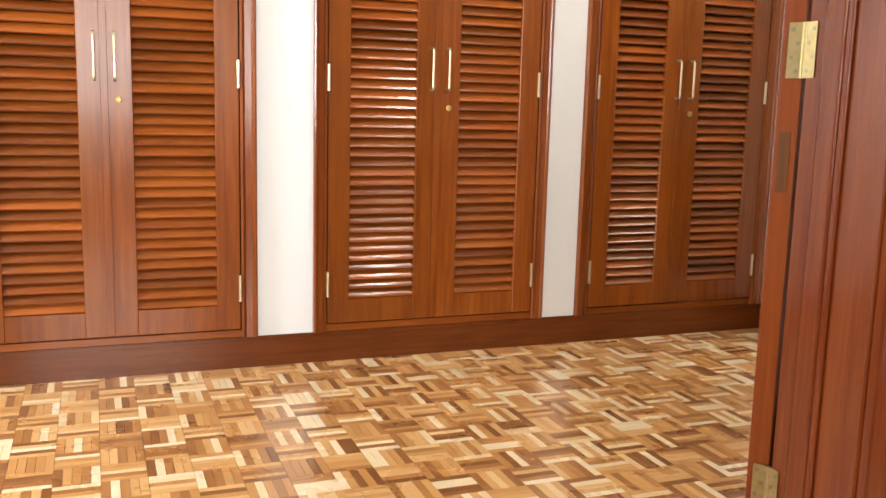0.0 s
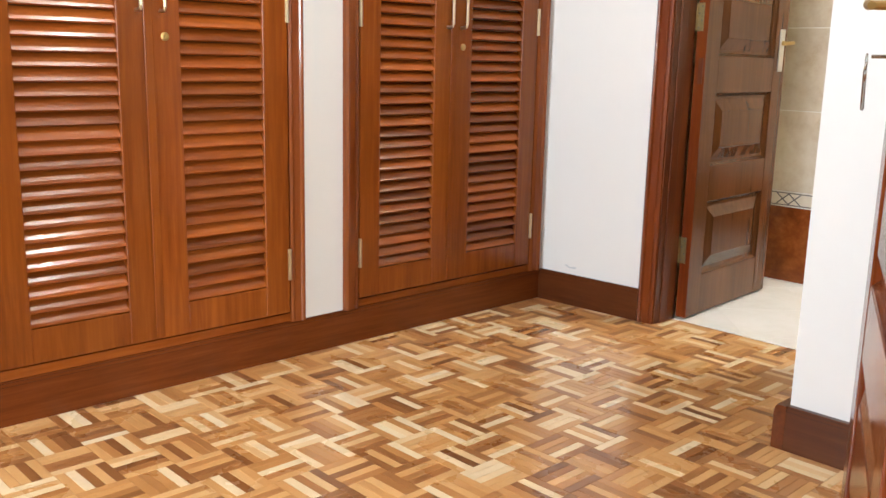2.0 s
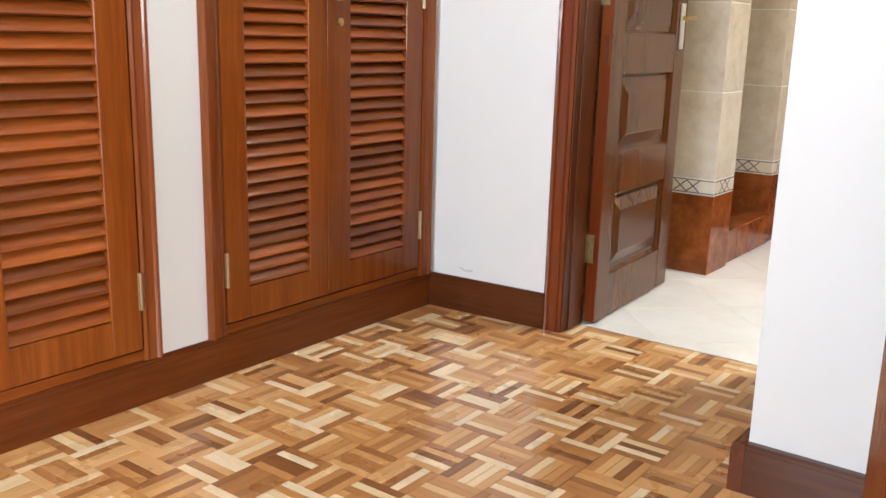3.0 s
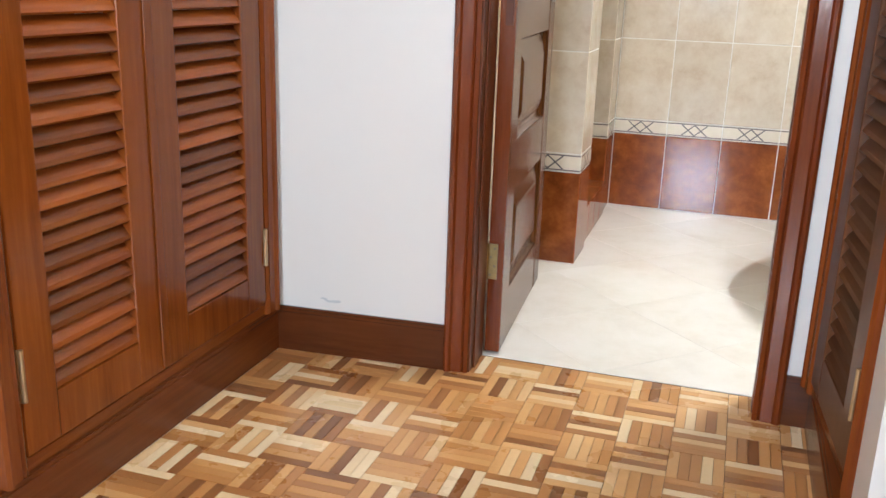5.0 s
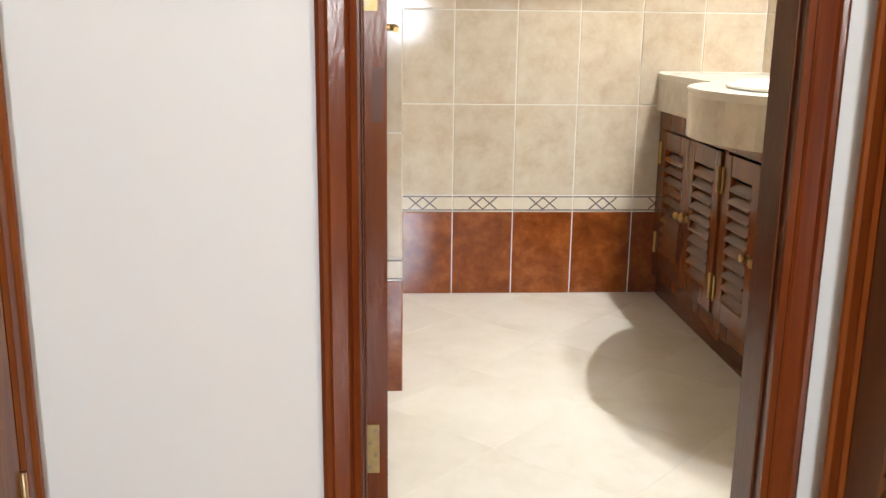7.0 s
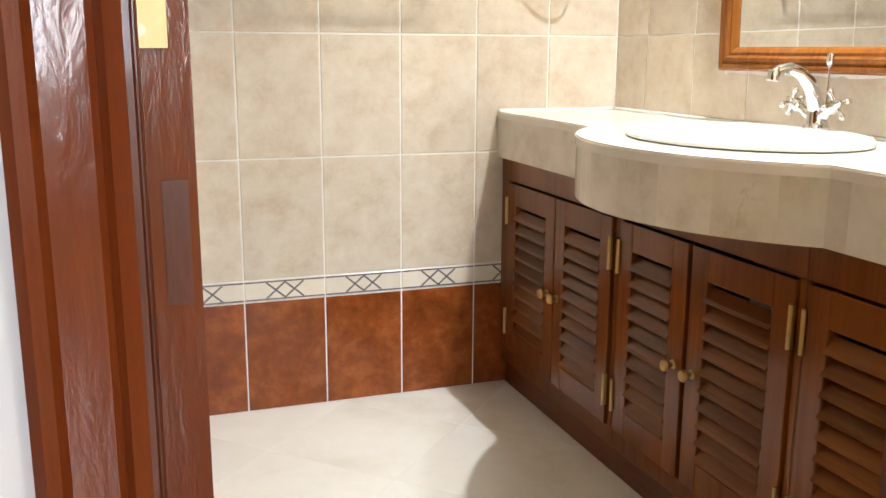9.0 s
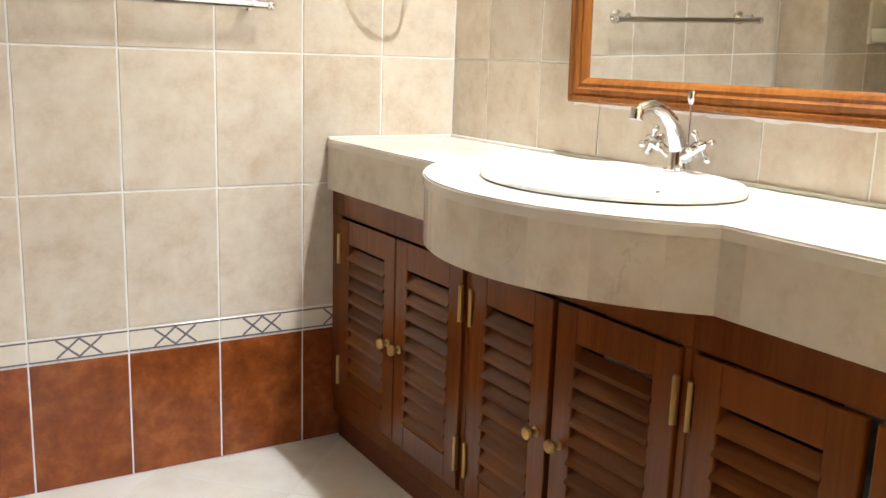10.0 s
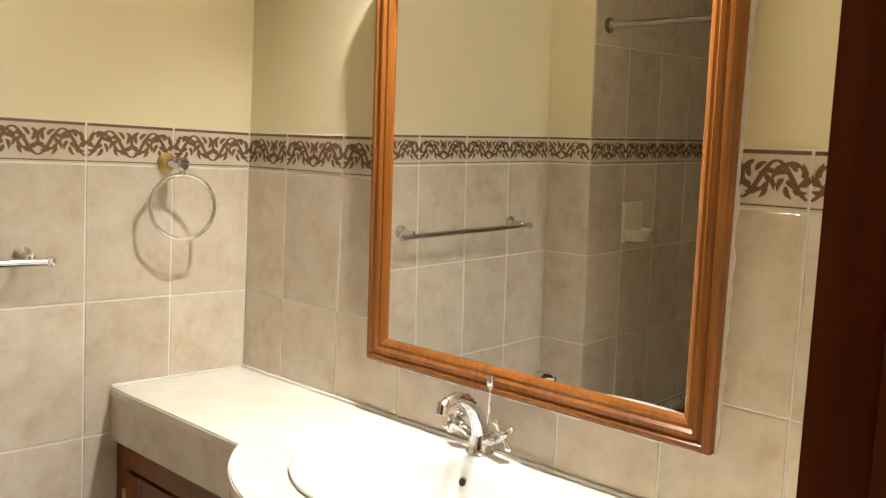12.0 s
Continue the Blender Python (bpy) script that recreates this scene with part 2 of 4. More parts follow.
def prism(bm, outline, z0, z1):
    """An upright prism over an outline of (x, y)."""
    low = [bm.verts.new((x, y, z0)) for x, y in outline]
    top = [bm.verts.new((x, y, z1)) for x, y in outline]
    bm.faces.new(low[::-1])
    bm.faces.new(top)
    for i in range(len(low)):
        j = (i + 1) % len(low)
        bm.faces.new((low[i], low[j], top[j], top[i]))


def tube(bm, points, radius, sides=12, closed=False):
    """A round bar along points; radius may be one per point."""
    pts = [Vector(p) for p in points]
    n = len(pts)
    rings = []
    up = Vector((0.13, 0.31, 0.94)).normalized()
    for i, p in enumerate(pts):
        a = pts[(i - 1) % n] if closed or i else p
        c = pts[(i + 1) % n] if closed or i < n - 1 else p
        d = (c - a).normalized()
        s = d.cross(up)
        if s.length < 0.05:
            s = d.cross(Vector((1, 0, 0)))
        s.normalize()
        t = s.cross(d)
        r = radius[i] if isinstance(radius, (list, tuple)) else radius
        rings.append([bm.verts.new(p + r * (math.cos(k) * s + math.sin(k) * t)) for k in (2 * math.pi * j / sides for j in range(sides))])
    for i in range(n if closed else n - 1):
        a, c = rings[i], rings[(i + 1) % n]
        for j in range(sides):
            k = (j + 1) % sides
            bm.faces.new((a[j], a[k], c[k], c[j]))
    if not closed:
        bm.faces.new(rings[0][::-1])
        bm.faces.new(rings[-1])


def lathe(bm, base, axis, profile, sides=16):
    """A turned shape: profile of (distance along axis, radius)."""
    base, axis = Vector(base), Vector(axis).normalized()
    tube(bm, [base + axis * d for d, r in profile], [max(r, 0.0004) for d, r in profile], sides)


def ball(bm, centre, r, squash=1.0):
    bmesh.ops.create_uvsphere(bm, u_segments=14, v_segments=9, radius=r, matrix=Matrix.Translation(centre) @ Matrix.Diagonal((1, 1, squash, 1)))


def finish(name, bm, mat, smooth=False):
    bmesh.ops.recalc_face_normals(bm, faces=bm.faces)
    me = bpy.data.meshes.new(name)
    bm.to_mesh(me)
    bm.free()
    me.materials.append(mat)
    if smooth:
        for p in me.polygons:
            p.use_smooth = True
        me.set_sharp_from_angle(angle=radians(40))
    return me


def thing(name, at, label, category, group="", kind=""):
    ob = new(name)
    ob.location = at
    ob.empty_display_size = 0.1
    return tagged(ob, label, category, group, kind)


def under(ob, parent):
    ob.parent = parent
    if parent.type == "EMPTY" and parent.parent is None:
        ob.matrix_parent_inverse = Matrix.Translation(parent.location).inverted()
    return ob


def part(name, bm, mat, parent, label="", smooth=False):
    ob = under(new(name, finish(name, bm, mat, smooth)), parent)
    return tagged(ob, label) if label else ob


def share(name, me, at, parent, turn=(0, 0, 0)):
    """One more object on a shared mesh."""
    ob = new(name, me)
    ob.location = at
    ob.rotation_euler = turn
    return under(ob, parent)


def solid(name, boxes, mat, label="", category="", kind="structure", bevel=0.0):
    bm = bmesh.new()
    for b in boxes:
        box(bm, *b, bevel=bevel)
    return tagged(new(name, finish(name, bm, mat)), label, category, "", kind)

# ---- the large structure ----
XW, YE, XC, YN = -3.232, 3.355, -1.808, 2.652        # wardrobe wall, end wall, passage wall, nib
XE, XB = -1.146, -0.957                                # entry wall: dressing side, bedroom side
XN = -1.822                                            # face of the narrow wardrobe
XR, YB, YD = -1.152, 5.470, 3.480                      # bathroom: mirror wall, far wall, door wall
TOP = 2.60

solid("floor", [(-4.0, 3.7, -2.4, 5.8, -0.12, -0.012)], PLINTH, "concealed timber subfloor under the parquet", "floor")
solid("ceiling", [(-4.0, 3.7, -2.4, 5.8, TOP, TOP + 0.12)], CEILING, "plain white painted plaster ceiling", "ceiling")
solid("ground", [(-60, 60, -60, 60, -0.5, -0.4)], OUTSIDE, "green garden ground outside the house", "ground")

# wardrobe wall: piers between the three built-in wardrobes
WARDROBES = [(-0.105, -0.045, 0.396, 0.857, 0.925), (1.131, 1.194, 1.64, 2.084, 2.136), (2.292, 2.366, 2.79, 3.242, 3.300)]
cuts = [-2.0, WARDROBES[0][0] + 0.03, WARDROBES[0][4] - 0.03, WARDROBES[1][0] + 0.03, WARDROBES[1][4] - 0.03, WARDROBES[2][0] + 0.03, WARDROBES[2][4] - 0.03, 3.60]
solid("wall_west", [(XW - 0.10, XW, a, b, -0.012, TOP) for a, b in zip(cuts[::2], cuts[1::2])]
      + [(XW - 0.10, XW, a, b, 2.14, TOP) for a, b in zip(cuts[1::2], cuts[2::2])]
      + [(XW - 0.10, XW, a, b, -0.012, 0.11) for a, b in zip(cuts[1::2], cuts[2::2])],
      WHITE, "white painted wall between built-in wardrobes", "wall")
# near-black surfaces stand in for the shade behind the louvres
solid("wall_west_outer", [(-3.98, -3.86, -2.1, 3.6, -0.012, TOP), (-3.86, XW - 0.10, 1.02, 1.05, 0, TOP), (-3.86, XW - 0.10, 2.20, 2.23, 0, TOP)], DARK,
      "wardrobe recess back and sides, near black for inner shade", "wall")
# end wall with the bathroom door
solid("wall_north", [(-1.940, -1.0, YE, YD - 0.004, -0.012, TOP), (-2.693, -1.940, YE, YD - 0.004, 2.075, TOP),
                     (-3.86, XW, 3.36, YD - 0.004, -0.012, TOP)], WHITE, "white painted end wall round the bathroom door", "wall")
# left of the door the end wall runs slightly askew, from the wardrobe corner to the casing
SKEW = (3.322 - YE) / (XW + 2.693)
end_face = lambda x: YE + SKEW * (x + 2.693)
bm = bmesh.new()
prism(bm, [(XW, end_face(XW)), (-2.693, YE), (-2.693, YD - 0.004), (XW, YD - 0.004)], -0.012, TOP)
tagged(new("wall_north_side", finish("wall_north_side", bm, WHITE)), "white painted end wall between wardrobe and door", "wall", "", "structure")
# passage wall with its narrow wardrobe, and the nib
solid("wall_east", [(XC, XC + 0.10, YN, 2.80, -0.012, TOP), (XN - 0.012, XC + 0.10, 3.295, YE, -0.012, TOP),
                    (XC, XC + 0.10, 2.80, 3.295, 2.14, TOP), (XC, XC + 0.10, 2.80, 3.295, -0.012, 0.11)], WHITE, "white painted passage wall round a narrow wardrobe", "wall")
solid("wall_nib", [(XC + 0.10, -1.146, YN, YN + 0.11, -0.012, TOP), (-1.24, -1.14, YN + 0.11, YE, -0.012, TOP)], WHITE, "white painted nib wall beside the open door", "wall")
# wall with the wide entry from the bedroom
solid("wall_entry", [(XE, XB, -2.0, -0.085, -0.012, TOP), (XE, XB, 1.626, 3.3, -0.012, TOP), (XE, XB, -0.085, 1.626, 2.11, TOP)],
      WHITE, "white painted wall round the wide entry", "wall")
solid("wall_south", [(-3.98, -2.95, -2.12, -2.0, -0.012, TOP), (-1.35, XB, -2.12, -2.0, -0.012, TOP), (-2.95, -1.35, -2.12, -2.0, -0.012, 0.5), (-2.95, -1.35, -2.12, -2.0, 2.2, TOP)],
      WHITE, "white painted wall with a tall window", "wall")
solid("wall_bedroom", [(3.5, 3.62, -2.3, -0.95, -0.012, TOP), (3.5, 3.62, 1.35, 3.42, -0.012, TOP), (3.5, 3.62, -0.95, 1.35, -0.012, 0.82), (3.5, 3.62, -0.95, 1.35, 2.18, TOP),
                       (XB, 3.5, -2.3, -2.18, -0.012, TOP), (XB, 3.5, 3.3, 3.42, -0.012, TOP), (-1.0, XB, -2.3, -2.12, -0.012, TOP)],
      WHITE, "white painted bedroom walls with a window", "wall")

# bathroom walls behind the tiles
G = 0.006
solid("wall_bath_north", [(-3.76, XR + G, YB + G, YB + 0.13, -0.012, TOP)], CREAM, "cream painted bathroom wall above beige tiles", "wall")
solid("wall_bath_east", [(XR + G, XR + 0.13, YD - 0.14, YB + 0.13, -0.012, TOP)], CREAM, "cream painted mirror wall above beige tiles", "wall")
solid("wall_bath_south", [(-3.0, -2.750, YD - 0.003, YD + 0.004, 0.0, TOP), (-1.890, XR + G, YD - 0.003, YD + 0.004, 0.0, TOP), (-2.750, -1.890, YD - 0.003, YD + 0.004, 2.14, TOP)],
      CREAM, "cream painted inner face of the bathroom door wall", "wall")
solid("wall_bath_west", [(-3.0, -2.86, YD + 0.005, 4.436, -0.012, TOP)], CREAM, "cream painted wall behind the open door", "wall")
solid("shower_pillar", [(-3.70, -2.598, 4.436, 4.654, -0.012, TOP)], CREAM, "tiled pillar beside the shower opening", "pillar")
solid("shower_column", [(-3.70, -2.620, 5.266, YB + G, -0.012, TOP)], CREAM, "tiled end wall of the shower", "pillar")
solid("wall_shower", [(-3.74, -3.60, 4.654, 5.266, -0.012, TOP)], CREAM, "beige tiled back wall of the shower", "wall")

# skirting boards, with a rounded top
def skirting(name, x0, y0, x1, y1, nx, ny, h=0.125, t=0.014):
    bm = bmesh.new()
    for z0, z1, d in ((0, h - 0.014, t), (h - 0.014, h - 0.005, t - 0.003), (h - 0.005, h, t - 0.007)):
        box(bm, x0, x1 + nx * d, y0, y1 + ny * d, z0, z1)
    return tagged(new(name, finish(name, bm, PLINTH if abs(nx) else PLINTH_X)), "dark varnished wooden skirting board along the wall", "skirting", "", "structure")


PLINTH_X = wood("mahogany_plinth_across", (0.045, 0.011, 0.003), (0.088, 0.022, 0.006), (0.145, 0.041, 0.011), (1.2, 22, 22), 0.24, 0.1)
skirting("baseboard", XW, -2.0, XW, end_face(XW), 1, 0, 0.120, 0.011)
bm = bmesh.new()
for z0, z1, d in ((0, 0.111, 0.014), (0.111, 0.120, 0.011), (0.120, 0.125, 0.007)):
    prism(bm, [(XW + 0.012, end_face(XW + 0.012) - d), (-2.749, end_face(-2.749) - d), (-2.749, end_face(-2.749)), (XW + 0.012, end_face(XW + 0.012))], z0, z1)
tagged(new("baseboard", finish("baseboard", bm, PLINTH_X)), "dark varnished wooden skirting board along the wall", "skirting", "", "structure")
skirting("baseboard", -1.902, YE, XN - 0.0165, YE, 0, -1)
skirting("baseboard", XC, YN - 0.0225, XC, YE - 0.015, -1, 0, 0.118, 0.032)
skirting("baseboard", XC + 0.0005, YN, XE - 0.015, YN, 0, -1, 0.118, 0.022)
skirting("baseboard", XE, 1.665, XE, YN - 0.023, -1, 0)
skirting("baseboard", XE, -2.0, XE, -0.17, -1, 0)

# ---- openings: mouldings and frames ----
CASING_PROFILE = [(0.0, 0.0), (0.0, 0.011), (0.010, 0.016), (0.015, 0.010), (0.019, 0.014), (0.045, 0.016), (0.050, 0.022), (0.058, 0.024), (0.065, 0.018), (0.065, 0.0)]


def u_moulding(bm, mp, u0, u1, z0, z1, profile):
    """A mitred moulding up one side, across the head and down the other."""
    rows = [[bm.verts.new(mp(u, w, z)) for u, z in ((u0 - o, z0), (u0 - o, z1 + o), (u1 + o, z1 + o), (u1 + o, z0))] for o, w in profile]
    for a, b in zip(rows, rows[1:]):
        for i in range(3):
            bm.faces.new((a[i], a[i + 1], b[i + 1], b[i]))
    bm.faces.new([r[0] for r in rows])
    bm.faces.new([r[3] for r in rows])


def bx(bm, mp, u0, u1, w0, w1, z0, z1, bevel=0.0):
    a, b = mp(u0, w0, z0), mp(u1, w1, z1)
    box(bm, a[0], b[0], a[1], b[1], a[2], b[2], bevel)


def hinge(mp, u, w, z, parent, h=0.10, mat=None):
    bm = bmesh.new()
    tube(bm, [mp(u, w, z - h / 2), mp(u, w, z + h / 2)], 0.0048, 10)
    bx(bm, mp, u - 0.0055, u + 0.0055, w - 0.006, w - 0.0035, z - h / 2, z + h / 2)
    return part("hinge", bm, mat or PALE_BRASS, parent, "pale brass butt hinge")


def louvre_door(parent, mp, u0, u1, z0, z1, left, right, bottom, top, pitch, mats, w0=-0.02, w1=0.012, depth=0.040, tilt=35.0):
    """A door of stiles and rails with tilted slats between; returns the door."""
    wood_mat, slat_mat = mats
    bm = bmesh.new()
    bx(bm, mp, u0, u0 + left, w0, w1, z0, z1, 0.003)
    bx(bm, mp, u1 - right, u1, w0, w1, z0, z1, 0.003)
    bx(bm, mp, u0 + left - 0.001, u1 - right + 0.001, w0 + 0.001, w1 - 0.001, z0, z0 + bottom, 0.002)
    bx(bm, mp, u0 + left - 0.001, u1 - right + 0.001, w0 + 0.001, w1 - 0.001, z1 - top, z1, 0.002)
    door = part("door", bm, wood_mat, parent)
    span, a = (u1 - right) - (u0 + left), radians(tilt)
    half_h, half_t = depth / 2, 0.004
    bm = bmesh.new()
    rows = []
    for s, t in ((-1, -1), (-1, 1), (-0.55, 1.35), (0.9, 1.1), (1, -1)):
        w = -s * half_h * math.sin(a) + t * half_t * math.cos(a)
        z = s * half_h * math.cos(a) + t * half_t * math.sin(a)
        rows.append([bm.verts.new(Vector(mp(u, w, z)) - Vector(mp(0, 0, 0))) for u in (-span / 2 - 0.004, span / 2 + 0.004)])
    for i in range(len(rows)):
        p, q = rows[i], rows[(i + 1) % len(rows)]
        bm.faces.new((p[0], p[1], q[1], q[0]))
    bm.faces.new([r[0] for r in rows])
    bm.faces.new([r[1] for r in rows])
    me = finish("louvre_slat", bm, slat_mat)
    n = int((z1 - top - z0 - bottom) / pitch)
    for i in range(n):
        share("louvre_slat", me, mp((u0 + left + u1 - right) / 2, (w0 + w1) / 2 - 0.001, z0 + bottom + pitch * (i + 0.5)), door)
    return door


def bow_handle(mp, u, z0, z1, w, parent):
    bm = bmesh.new()
    r = 0.011
    tube(bm, [mp(u, w, z0), mp(u, w + 0.020, z0), mp(u, w + 0.027, z0 + 0.003), mp(u, w + 0.031, z0 + r), mp(u, w + 0.031, z1 - r),
              mp(u, w + 0.027, z1 - 0.003), mp(u, w + 0.020, z1), mp(u, w, z1)], 0.0048, 10)
    return part("handle", bm, PALE_BRASS, parent, "slim pale brass bow handle", True)


def lock(mp, u, z, w, parent):
    bm = bmesh.new()
    lathe(bm, mp(u, w - 0.001, z), Vector(mp(0, 1, 0)) - Vector(mp(0, 0, 0)), [(0, 0.012), (0.003, 0.012), (0.0045, 0.0095), (0.0046, 0.006), (0.0035, 0.0055)], 16)
    return part("lock", bm, BRASS, parent, "round brass cupboard lock", True)


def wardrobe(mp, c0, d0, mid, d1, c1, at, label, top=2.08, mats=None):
    t = thing("louvred_wardrobe", at, label, "wardrobe", "louvred wardrobes")
    bm = bmesh.new()
    w = max(0.03, min(d0 - c0, c1 - d1))
    u_moulding(bm, mp, d0 - 0.004, d1 + 0.004, 0.1205, top + 0.004, [(o * w / 0.065, p) for o, p in CASING_PROFILE])
    part("casing", bm, CASING, t)
    bm = bmesh.new()
    bx(bm, mp, d0 - 0.006, d1 + 0.006, -0.09, 0.006, 0.121, 0.149, 0.002)
    bx(bm, mp, d0 - 0.03, d0 - 0.006, -0.09, -0.001, 0.121, top + 0.03)
    bx(bm, mp, d1 + 0.006, d1 + 0.03, -0.09, -0.001, 0.121, top + 0.03)
    bx(bm, mp, d0 - 0.03, d1 + 0.03, -0.09, -0.001, top + 0.005, top + 0.03)
    part("frame", bm, MAHOGANY_FLAT, t)
    leaves = [(d0, mid - 0.0015), (mid + 0.0015, d1)] if mid else [(d0, d1)]
    for i, (a, b) in enumerate(leaves):
        outer, inner = 0.087, 0.090
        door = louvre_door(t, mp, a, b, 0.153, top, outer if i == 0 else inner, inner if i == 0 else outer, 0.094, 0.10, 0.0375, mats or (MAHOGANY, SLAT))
        edge = a + 0.001 if i == 0 else b - 0.001
        for z in (0.312, 1.112, 1.90):
            hinge(mp, edge, 0.016, z, door)
        if mid:
            bow_handle(mp, mid + (-0.034 if i == 0 else 0.034), 1.075, 1.238, 0.012, door)
            if i:
                lock(mp, mid + 0.045, 1.008, 0.012, door)
    if mid:
        bm = bmesh.new()
        bx(bm, mp, mid - 0.016, mid + 0.010, 0.0122, 0.0165, 0.158, top - 0.004, 0.0015)
        part("cover_strip", bm, MAHOGANY, t)
    return t


west = lambda u, w, z: (XW + w, u, z)
east = lambda u, w, z: (XN - w, u, z)
for i, (c0, d0, mid, d1, c1) in enumerate(WARDROBES):
    wardrobe(west, c0, d0, mid, d1, c1, (XW, (c0 + c1) / 2, 0.12),
             ("mahogany louvred wardrobe facing the entry", "glossy mahogany louvred wardrobe between white piers", "shaded mahogany louvred wardrobe in the corner")[i])
# same wood as the other wardrobes, with the passage shade painted in
narrow = wardrobe(east, 2.785, 2.845, None, 3.262, 3.316, (XN, 3.05, 0.12), "narrow louvred wardrobe in the passage, shade in its colour", 2.08, (SHADED_WOOD, SHADED_SLAT))
narrow.rotation_euler = (0, 0, radians(4.5))
bm = bmesh.new()
bx(bm, east, 2.876, 2.900, 0.012, 0.015, 0.985, 1.045, 0.001)
tube(bm, [east(2.888, 0.012, 1.02), east(2.888, 0.040, 1.02)], 0.003, 8)
tube(bm, [east(2.888 + 0.012 * math.cos(k), 0.046, 1.02 + 0.012 * math.sin(k)) for k in np.linspace(0, 6.283, 14)[:-1]], 0.002, 6, True)
tube(bm, [east(2.888, 0.044, 1.008), east(2.886, 0.042, 0.965)], 0.0025, 8)
bx(bm, east, 2.879, 2.893, 0.041, 0.043, 0.955, 0.972)
part("key", bm, STEEL, narrow, "steel keys hanging in the lock")

# bathroom door frame
frame_thing = thing("door_1", (-2.30, YE, 0), "dark mahogany frame of the bathroom door", "door frame", "", "structure")
corr = lambda u, w, z: (u, YE - w, z)
bath = lambda u, w, z: (u, YD + w, z)
bm = bmesh.new()
u_moulding(bm, corr, -2.683, -1.961, 0.0, 2.06, CASING_PROFILE)
part("casing", bm, ENTRY_WOOD, frame_thing)
# inner casing and lining take the darker wood, the opening's shade painted in
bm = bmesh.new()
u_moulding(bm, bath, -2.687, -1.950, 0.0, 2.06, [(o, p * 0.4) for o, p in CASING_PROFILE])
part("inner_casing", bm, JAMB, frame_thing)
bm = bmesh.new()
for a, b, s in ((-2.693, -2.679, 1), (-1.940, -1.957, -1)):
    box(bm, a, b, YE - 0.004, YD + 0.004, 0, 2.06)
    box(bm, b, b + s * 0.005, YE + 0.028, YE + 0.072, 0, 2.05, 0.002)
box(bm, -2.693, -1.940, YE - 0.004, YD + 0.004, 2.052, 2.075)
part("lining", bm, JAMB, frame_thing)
bm = bmesh.new()
box(bm, -2.671, -1.957, YD - 0.0045, YD + 0.0025, -0.010, -0.0015)
part("threshold", bm, DARK, frame_thing)

# entry frame: jamb lining, stop bead and casings on both sides
entry = thing("door_2", (-0.97, 0.75, 0), "red-brown varnished frame of the wide entry", "door frame", "", "structure")
bm = bmesh.new()
u_moulding(bm, lambda u, w, z: (XB + w, u, z), -0.058, 1.600, 0, 2.08, [(o * 1.1, p) for o, p in CASING_PROFILE])
part("casing", bm, ENTRY_WOOD, entry)
bm = bmesh.new()
u_moulding(bm, lambda u, w, z: (XE - w, u, z), -0.058, 1.600, 0, 2.08, [(o * 0.9, p * 0.8) for o, p in CASING_PROFILE])
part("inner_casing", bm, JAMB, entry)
bm = bmesh.new()
for a, b, s in ((1.626, 1.592, -1), (-0.085, -0.050, 1)):
    box(bm, XE - 0.006, XB + 0.007, a, b, 0, 2.08)
    box(bm, -1.101, -1.055, b, b + s * 0.013, 0, 2.07, 0.004)
    box(bm, -1.055, -1.041, b, b + s * 0.008, 0, 2.07, 0.003)
    box(bm, -1.110, -1.101, b, b + s * 0.005, 0, 2.07, 0.002)
box(bm, XE - 0.006, XB + 0.007, -0.085, 1.626, 2.072, 2.11)
part("lining", bm, ENTRY_WOOD, entry)


def butt_hinge(parent, at, side_a, side_b, z0, z1, mat=AGED_BRASS):
    """An open butt hinge: two flaps with screws either side of a knuckle."""
    p, a, b = Vector((*at, 0)), Vector((*side_a, 0)).normalized(), Vector((*side_b, 0)).normalized()
    bm = bmesh.new()
    tube(bm, [p + Vector((0, 0, z0)), p + Vector((0, 0, z1))], 0.006, 12)
    for k in range(1, 5):
        z = z0 + (z1 - z0) * k / 5
        tube(bm, [p + Vector((0, 0, z - 0.001)), p + Vector((0, 0, z + 0.001))], 0.0068, 12)
    ob = part("hinge", bm, mat, parent, "open brass butt hinge", True)
    for d in (a, b):
        n = Vector((-d.y, d.x, 0))
        c = p + d * 0.0165
        bm = bmesh.new()
        vs = [c + d * u + n * v + Vector((0, 0, z)) for z in (z0, z1) for u, v in ((-0.0135, -0.0016), (0.0135, -0.0016), (0.0135, 0.0016), (-0.0135, 0.0016))]
        vv = [bm.verts.new(q) for q in vs]
        for q in ((0, 1, 2, 3), (7, 6, 5, 4), (0, 4, 5, 1), (1, 5, 6, 2), (2, 6, 7, 3), (3, 7, 4, 0)):
            bm.faces.new([vv[i] for i in q])
        part("flap", bm, mat, ob)
        bm = bmesh.new()
        for k in range(4):
            q = c + d * (0.006 if k % 2 else -0.005) + Vector((0, 0, z0 + (z1 - z0) * (k + 0.5) / 4))
            tube(bm, [q - n * 0.0024, q + n * 0.0024], 0.0042, 10)
        part("screws", bm, SCREW, ob)
    return ob


for z in (0.222, 1.086, 1.80):
    butt_hinge(entry, (-1.160, 1.590), (-0.868, -0.496), (1, 0.02), z, z + 0.102)


